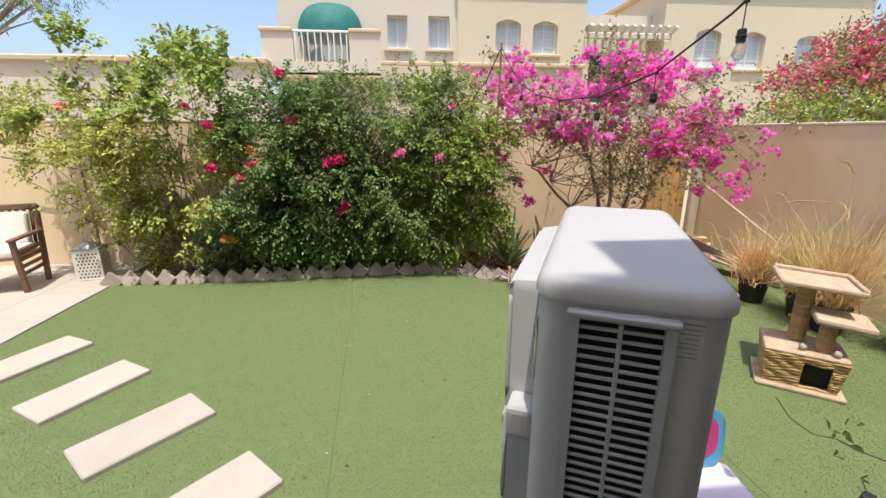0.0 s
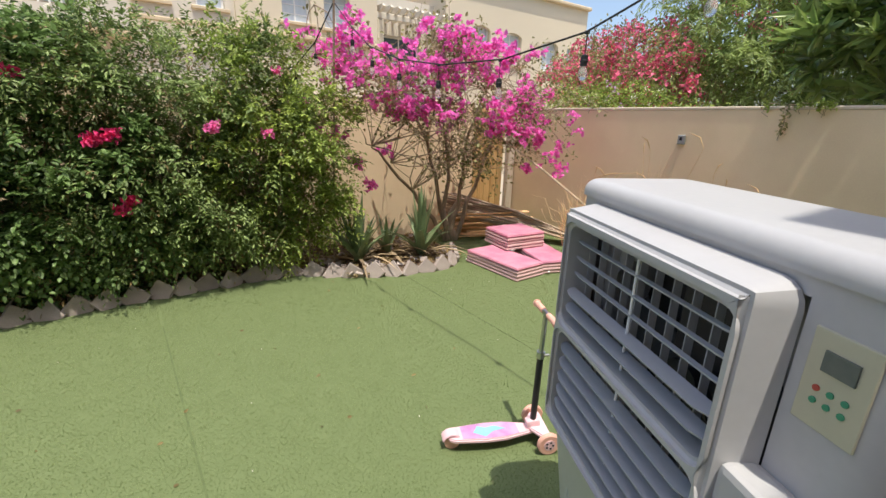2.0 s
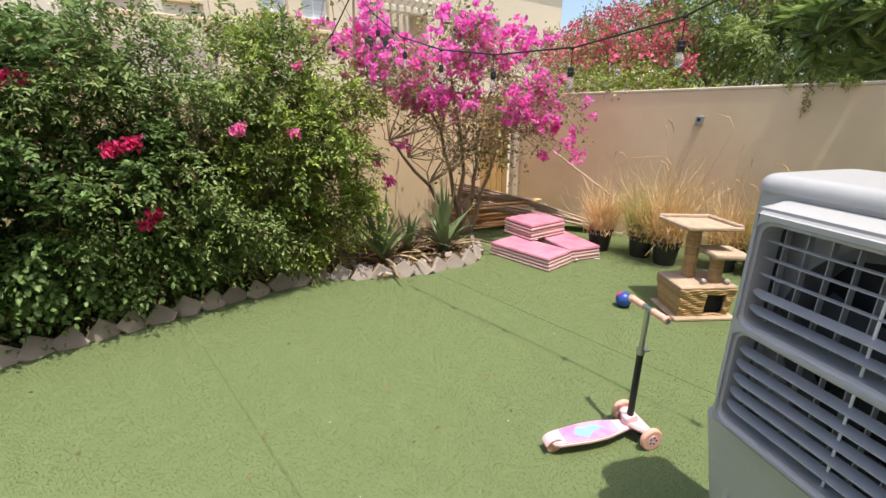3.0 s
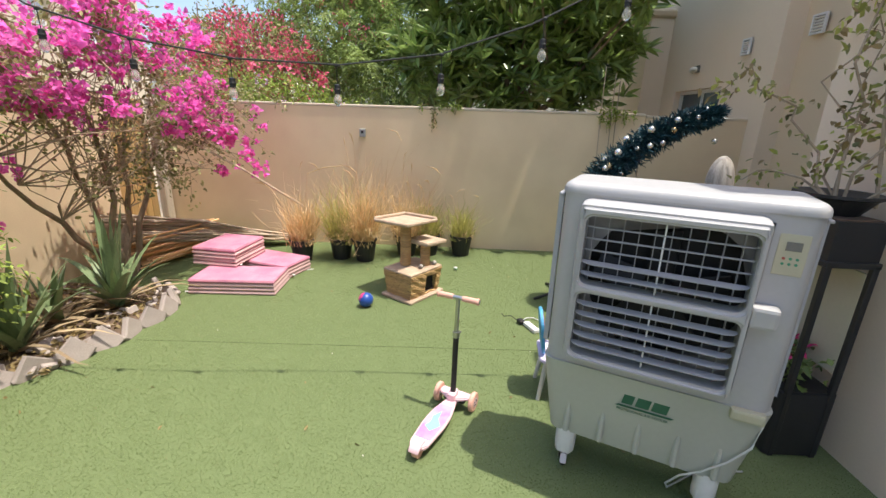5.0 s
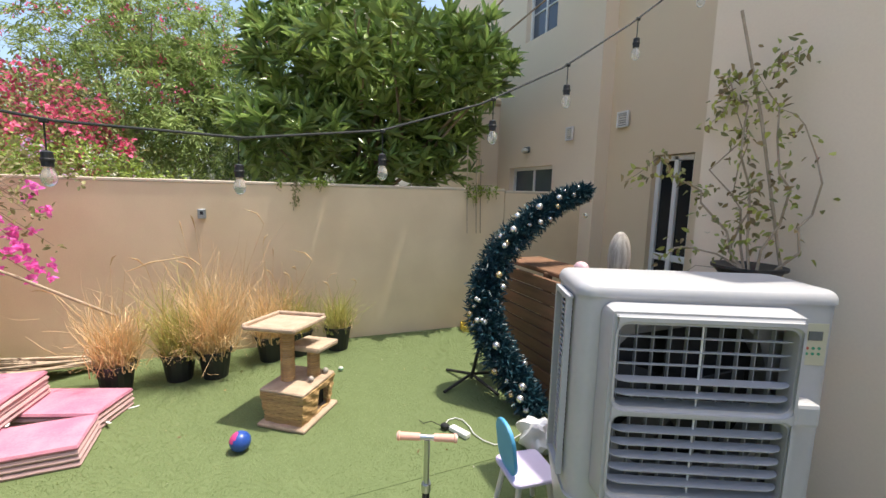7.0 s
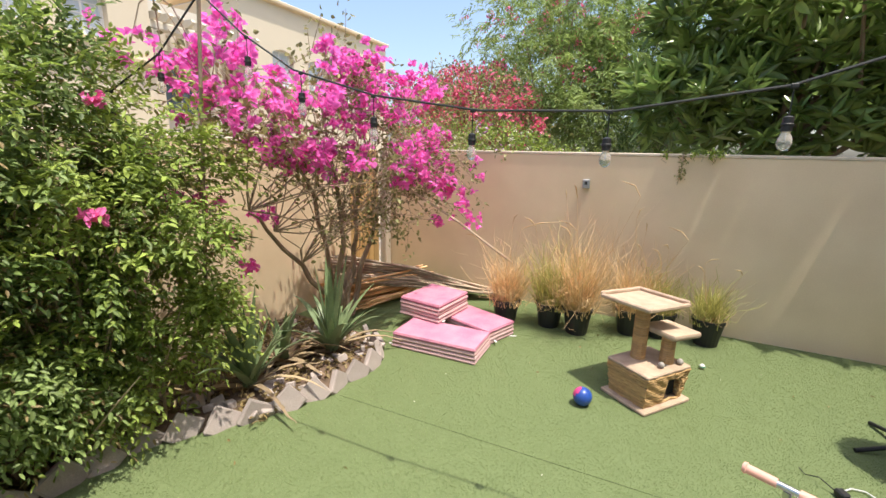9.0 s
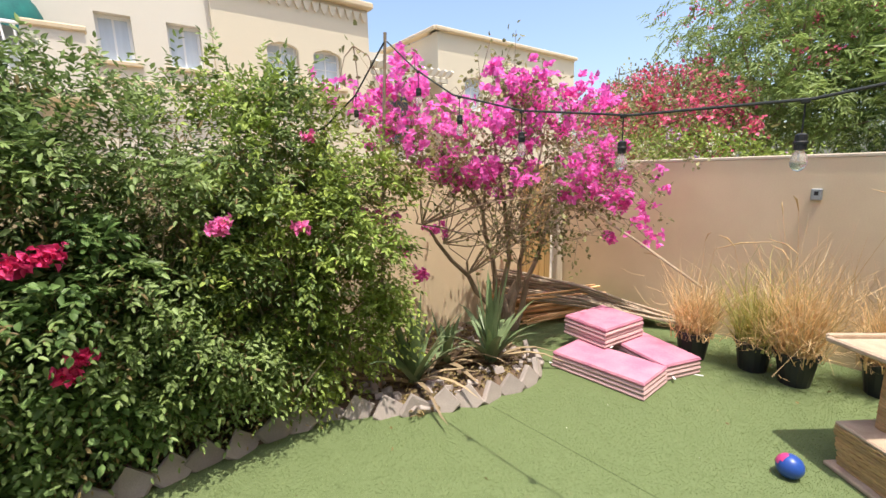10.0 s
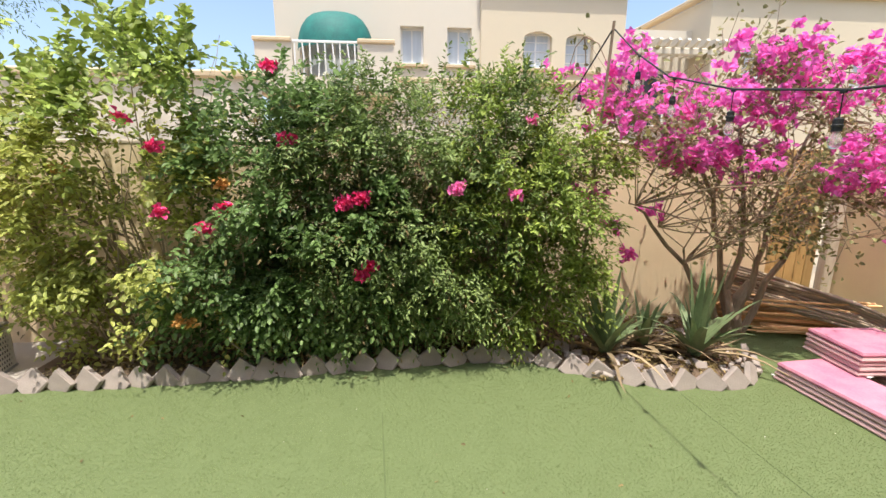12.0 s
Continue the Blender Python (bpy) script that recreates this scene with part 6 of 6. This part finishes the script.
# ---- lights on the string ----
pole = thing("light_pole", (2.2, 7.72, 0.02), 0, "thin rusty metal pole in the planting bed", "pole")
part("pole", tube([(0, 0.3, 0), (0.01, 0, 2.64)], 0.011, 8), "bark", pole)
FESTOON = [(2.44, 2.79, 3.35), (2.42, 3.25, 2.98), (2.40, 3.67, 2.67), (2.40, 4.08, 2.40), (2.39, 4.53, 2.18), (2.385, 5.0, 2.025), (2.355, 5.53, 1.955), (2.30, 6.07, 1.965), (2.275, 6.6, 2.044), (2.265, 7.1, 2.187), (2.25, 7.45, 2.39), (2.21, 7.7, 2.6)]
lights = thing("string_lights", (2.4, 5.0, 0), 0, "black festoon cable with clear hanging bulbs", "string lights")
part("cable", tube([(x - 2.4, y - 5.0, z) for x, y, z in FESTOON], 0.005, 7), "cable", lights)


def cable_z(y):
    for (xa, ya, za), (xb, yb, zb) in zip(FESTOON, FESTOON[1:]):
        if ya <= y <= yb:
            t = (y - ya) / (yb - ya)
            return xa + (xb - xa) * t, za + (zb - za) * t
    return FESTOON[-1][0], FESTOON[-1][2]


def bulb(x, y, z, parent):
    d = part("drop", tube([(x, y, z + 0.004), (x, y, z - 0.10)], 0.0025, 6), "cable", parent)
    part("clip", box((0.014, 0.024, 0.016), (x, y, z - 0.004), 0.003), "cable", d)
    part("socket", lathe([(0.006, 0.0), (0.016, -0.005), (0.0165, -0.024), (0.019, -0.026), (0.019, -0.032), (0.0165, -0.034), (0.0165, -0.05), (0.0, -0.052)], 14, at=(x, y, z - 0.097)), "black", d)
    part("bulb", lathe([(0.0, -0.06), (0.01, -0.057), (0.019, -0.046), (0.0225, -0.032), (0.02, -0.017), (0.0125, 0.0), (0.011, 0.005)], 14, at=(x, y, z - 0.152)), "bulb", d, "clear glass bulb", smooth=True)
    part("filament", tube([(x - 0.004, y, z - 0.152), (x - 0.005, y, z - 0.18), (x + 0.005, y, z - 0.18), (x + 0.004, y, z - 0.152)], 0.0012, 4), "metal", d)


for y in (3.15, 3.62, 4.05, 4.465, 4.994, 5.55, 6.096, 6.6, 7.05, 7.42):
    cx, cz = cable_z(y)
    bulb(cx - 2.4, y - 5.0, cz, lights)
tail = thing("string_lights", (2.2, 7.72, 0), 0, "slack end of the festoon cable with two bulbs", "string lights")
part("cable", tube([(0, 0, 2.6), (-0.1, 0.25, 2.3), (-0.22, 0.55, 2.1), (-0.4, 0.9, 2.05)], 0.006, 6), "cable", tail)
for p in ((-0.1, 0.25, 2.3), (-0.22, 0.55, 2.1)):
    bulb(*p, tail)

# ---- things on the east wall ----
jb = thing("junction_box", (EAST - 0.02, 6.12, 1.49), 0, "small grey junction box with peeled paint", "junction box")
part("box", box((0.04, 0.075, 0.1), (0, 0, 0), 0.006), "tin", jb)
# no opening is cut; a near-black plate paints the hole's shade
part("hole", box((0.004, 0.03, 0.035), (-0.021, 0, 0.01), 0.002), "dark", jb)


def trailing(at, n, drop, seed, label, leaf, wide=0.08):
    rg = np.random.default_rng(seed)
    v = thing("trailing_vine", at, 0, label, "vine", "vines on the wall")
    for k in range(n):
        y0 = rg.normal(0, wide)
        L = drop * rg.uniform(0.5, 1.1)
        pts = [(0.12, y0, 0.05), (-0.035, y0 * 1.1, 0.05), (-0.045, y0 * 1.2 + rg.normal(0, 0.02), -L * 0.5), (-0.03, y0 * 1.2 + rg.normal(0, 0.03), -L)]
        r = part("runner", tube(pts, 0.003, 4), "twig", v)
        m = int(20 + L * 40)
        t = rg.uniform(0, 1, m)
        q = np.stack([np.full(m, -0.05), y0 * 1.15 + rg.normal(0, 0.018, m), 0.06 - L * t], 1)
        part("foliage", leaves("foliage", q, rg.normal(0, 1, (m, 3)) + np.array([-0.5, 0, -0.6]), 0.034, 0.02, rg), leaf, r)


trailing((EAST, 5.2, WALL_H), 2, 0.42, 81, "thin ivy strand hanging over the garden wall", "leaf_boug", 0.03)
trailing((EAST, 5.05, WALL_H + 0.01), 6, 0.07, 82, "ivy creeping along the wall's coping", "leaf_light", 0.16)
trailing((EAST, 3.02, WALL_H + 0.02), 9, 0.22, 83, "light green vine tumbling over the wall's top", "leaf_light", 0.09)
for k, y in enumerate((2.93, 2.99, 3.12)):
    st = thing("cane_stake", (EAST - 0.03, y, 1.25), 0, "thin cane stake tied against the wall", "cane", "cane stakes")
    part("cane", tube([(0, 0, 0), (0.0, 0.02, 0.55), (-0.01, 0.03, 0.95 + 0.08 * k)], 0.006, 5), "canegrey", st)
roll = thing("yellow_rope", (5.36, 3.12, 0.0), 0, "coil of yellow rope on the turf by the wall", "rope")
part("coil", tube([(0.13 * math.cos(a) + 0.02 * math.sin(3 * a), 0.1 * math.sin(a), 0.014 + 0.004 * a) for a in (0.45 * k for k in range(46))], 0.009, 6), "yellow", roll)

# ---- cable adapter and lead on the turf ----
ad = thing("extension_lead", (3.22, 4.2, 0.0), 25, "white extension socket with black plug and lead", "extension lead")
part("socket_block", box((0.17, 0.055, 0.035), (0, 0, 0.022), 0.008, seg=2), "white", ad)
part("plug", box((0.06, 0.05, 0.04), (0.12, 0.03, 0.026), 0.008), "black", ad)
part("lead", tube([(0.156, -0.004, 0.012), (0.182, -0.075, 0.012), (0.163, -0.135, 0.012), (0.100, -0.153, 0.012), (0.004, -0.119, 0.012), (-0.080, -0.068, 0.012), (-0.178, -0.050, 0.012), (-0.271, -0.065, 0.012), (-0.320, -0.170, 0.012), (-0.333, -0.421, 0.012)], 0.0045, 6), "cable_w", ad)
part("black_lead", tube([(0.15, 0.04, 0.02), (0.2, 0.08, 0.05), (0.24, 0.06, 0.03), (0.28, 0.1, 0.012), (0.34, 0.09, 0.01)], 0.003, 6), "cable", ad)

# ---- terrace: armchair and lantern ----
def armchair():
    c = thing("garden_armchair", (-3.42, 7.85, 0), 14, "dark wooden slatted garden armchair with a pale cushion", "armchair")
    for x in (-0.29, 0.29):
        part("front_leg", box((0.05, 0.05, 0.6), (x, -0.27, 0.3), 0.006, (4, 0, 0)), "wood", c)
        part("back_leg", box((0.05, 0.05, 0.92), (x, 0.27, 0.45), 0.006, (-7, 0, 0)), "wood", c)
        part("arm", box((0.065, 0.62, 0.03), (x, -0.02, 0.615), 0.008), "wood", c)
        for z in (0.22, 0.3, 0.38, 0.46):
            part("side_slat", box((0.02, 0.5, 0.04), (x, 0.0, z), 0.004), "wood", c)
    for k in range(6):
        part("seat_slat", box((0.56, 0.07, 0.02), (0, -0.24 + k * 0.09, 0.4), 0.004), "wood", c)
    for k in range(8):
        part("back_slat", box((0.035, 0.018, 0.42), (-0.23 + k * 0.066, 0.30, 0.66), 0.004, (-9, 0, 0)), "wood", c)
    part("top_rail", box((0.6, 0.03, 0.07), (0, 0.335, 0.89), 0.01, (-9, 0, 0)), "wood", c)
    return c


armchair()
cush = thing("seat_cushion", (-3.42, 7.83, 0.412), 14, "off-white cushion on the wooden armchair", "cushion")
part("seat_pad", box((0.52, 0.5, 0.09), (0, 0, 0.045), 0.03, seg=3), "cloth", cush, smooth=True)
part("back_pad", box((0.5, 0.1, 0.36), (0, 0.21, 0.26), 0.035, (-9, 0, 0), seg=3), "cloth", cush, smooth=True)


def lantern():
    l = thing("pierced_lantern", (-2.68, 8.16, 0), 12, "grey pierced metal lantern on the terrace", "lantern")
    part("base", box((0.3, 0.26, 0.025), (0, 0, 0.012), 0.004), "tin", l)
    # near-black core paints the shade seen through the piercings
    part("inner", box((0.24, 0.2, 0.34), (0, 0, 0.19)), "dark", l)
    for side, (w, m) in enumerate(((0.28, pose(0, -0.12, 0)), (0.28, pose(0, 0.12, 0)), (0.24, pose(0.14, 0, 0, 0, 0, 90)), (0.24, pose(-0.14, 0, 0, 0, 0, 90)))):
        holes = []
        n = 6
        for i in range(n):
            for j in range(8):
                cxx, czz = -w / 2 + 0.03 + (w - 0.06) * (i + 0.5 * (j % 2) + 0.25) / n, 0.05 + j * 0.04
                holes.append((cxx - 0.009, cxx + 0.009, czz - 0.011, czz + 0.011))
        part("pierced_panel", walling(-w / 2, w / 2, 0.02, 0.38, 0.004, holes, m=m), "ceramic", l)
    part("roof", prism([(-0.15, -0.13), (0.15, -0.13), (0.15, 0.13), (-0.15, 0.13)], 0.38, 0.40, bevel=0.006), "tin", l)
    part("dome", lathe([(0.11, 0.40), (0.09, 0.43), (0.05, 0.455), (0.0, 0.46)], 16), "tin", l, smooth=True)
    part("handle", tube([(-0.05, 0, 0.45), (-0.04, 0, 0.5), (0.04, 0, 0.5), (0.05, 0, 0.45)], 0.006, 6), "tin", l)


lantern()

# ---- edging stones and paving, piece by piece ----
edging = thing("edging", (0, 0, 0), 0, "row of grey concrete pavers set on their corners round the bed", "edging", "", "structure")
rg = random.Random(5)
blocks = []
for k in range(5):
    bm = box((0.178, 0.045, 0.178), (0, 0, 0), 0.007)
    for v in bm.verts:
        v.co += Vector((rg.uniform(-0.006, 0.006), rg.uniform(-0.005, 0.005), rg.uniform(-0.006, 0.006)))
    me = bpy.data.meshes.new("stone")
    bm.to_mesh(me), bm.free()
    me.materials.append(M["block"])
    blocks.append(me)
walked, step = 0.0, 0.196
for (xa, ya), (xb, yb) in zip(bed_edge[:-1], bed_edge[1:-1]):
    L = math.hypot(xb - xa, yb - ya)
    while walked < L:
        t = walked / L
        ob = new("stone", blocks[rg.randrange(5)])
        ob.parent = edging
        a = math.degrees(math.atan2(yb - ya, xb - xa))
        ob.matrix_basis = pose(xa + (xb - xa) * t, ya + (yb - ya) * t + rg.uniform(-0.012, 0.012), rg.uniform(0.03, 0.055)) @ pose(0, 0, 0, rg.uniform(-26, -2), 0, a + rg.uniform(-20, 20)) @ pose(0, 0, 0, 0, rg.uniform(33, 57), 0)
        walked += step * rg.uniform(0.85, 1.15)
    walked -= L
rub = thing("bed_rubble", (0, 0, 0), 0, "broken stones and dry leaf litter in the bed", "rubble", "", "stuff")
bm = bmesh.new()
for k in range(64):
    x = rg.uniform(2.0, 3.6)
    y = rg.uniform(7.55, 8.6)
    box((rg.uniform(0.03, 0.11), rg.uniform(0.03, 0.09), rg.uniform(0.02, 0.06)), (x, y, 0.045), 0.006, (rg.uniform(-30, 30), rg.uniform(-30, 30), rg.uniform(0, 180)), bm=bm)
part("stones", bm, "block", rub)
nrg = np.random.default_rng(9)
q = np.stack([nrg.uniform(-2.2, 3.65, 5200), nrg.uniform(7.5, 8.75, 5200), nrg.uniform(0.035, 0.06, 5200)], 1)
q = q[(q[:, 1] > 8.0) | (q[:, 0] > 2.2)]
part("leaf_litter", leaves("leaf_litter", q, nrg.normal(0, 1, q.shape) * np.array([1, 1, 0.15]), 0.05, 0.028, nrg), "leaf_dry", rub)
q = np.stack([nrg.uniform(-2.2, 5.4, 260), nrg.uniform(3.2, 7.9, 260), nrg.uniform(0.006, 0.01, 260)], 1)
bits = thing("turf_litter", (0, 0, 0), 0, "white flecks and fallen petals scattered on the turf", "litter", "", "stuff")
part("flecks", leaves("flecks", q[:26], nrg.normal(0, 1, (26, 3)) * np.array([1, 1, 0.1]), 0.012, 0.008, nrg), "petal_white", bits)
part("fallen_leaves", leaves("fallen_leaves", q[60:130], nrg.normal(0, 1, (70, 3)) * np.array([1, 1, 0.1]), 0.03, 0.016, nrg), "leaf_dry", bits)
tile = box((0.596, 0.596, 0.012), (0, 0, 0.006), 0.003)
tme = bpy.data.meshes.new("paving_tile")
tile.to_mesh(tme), tile.free()
tme.materials.append(M["paving"])
for i in range(11):
    for j in range(13):
        ob = new("paving_tile", tme)
        ob.parent = terrace
        ob.matrix_basis = pose(-2.61 - i * 0.6, 8.48 - j * 0.6, rg.uniform(0, 0.001))
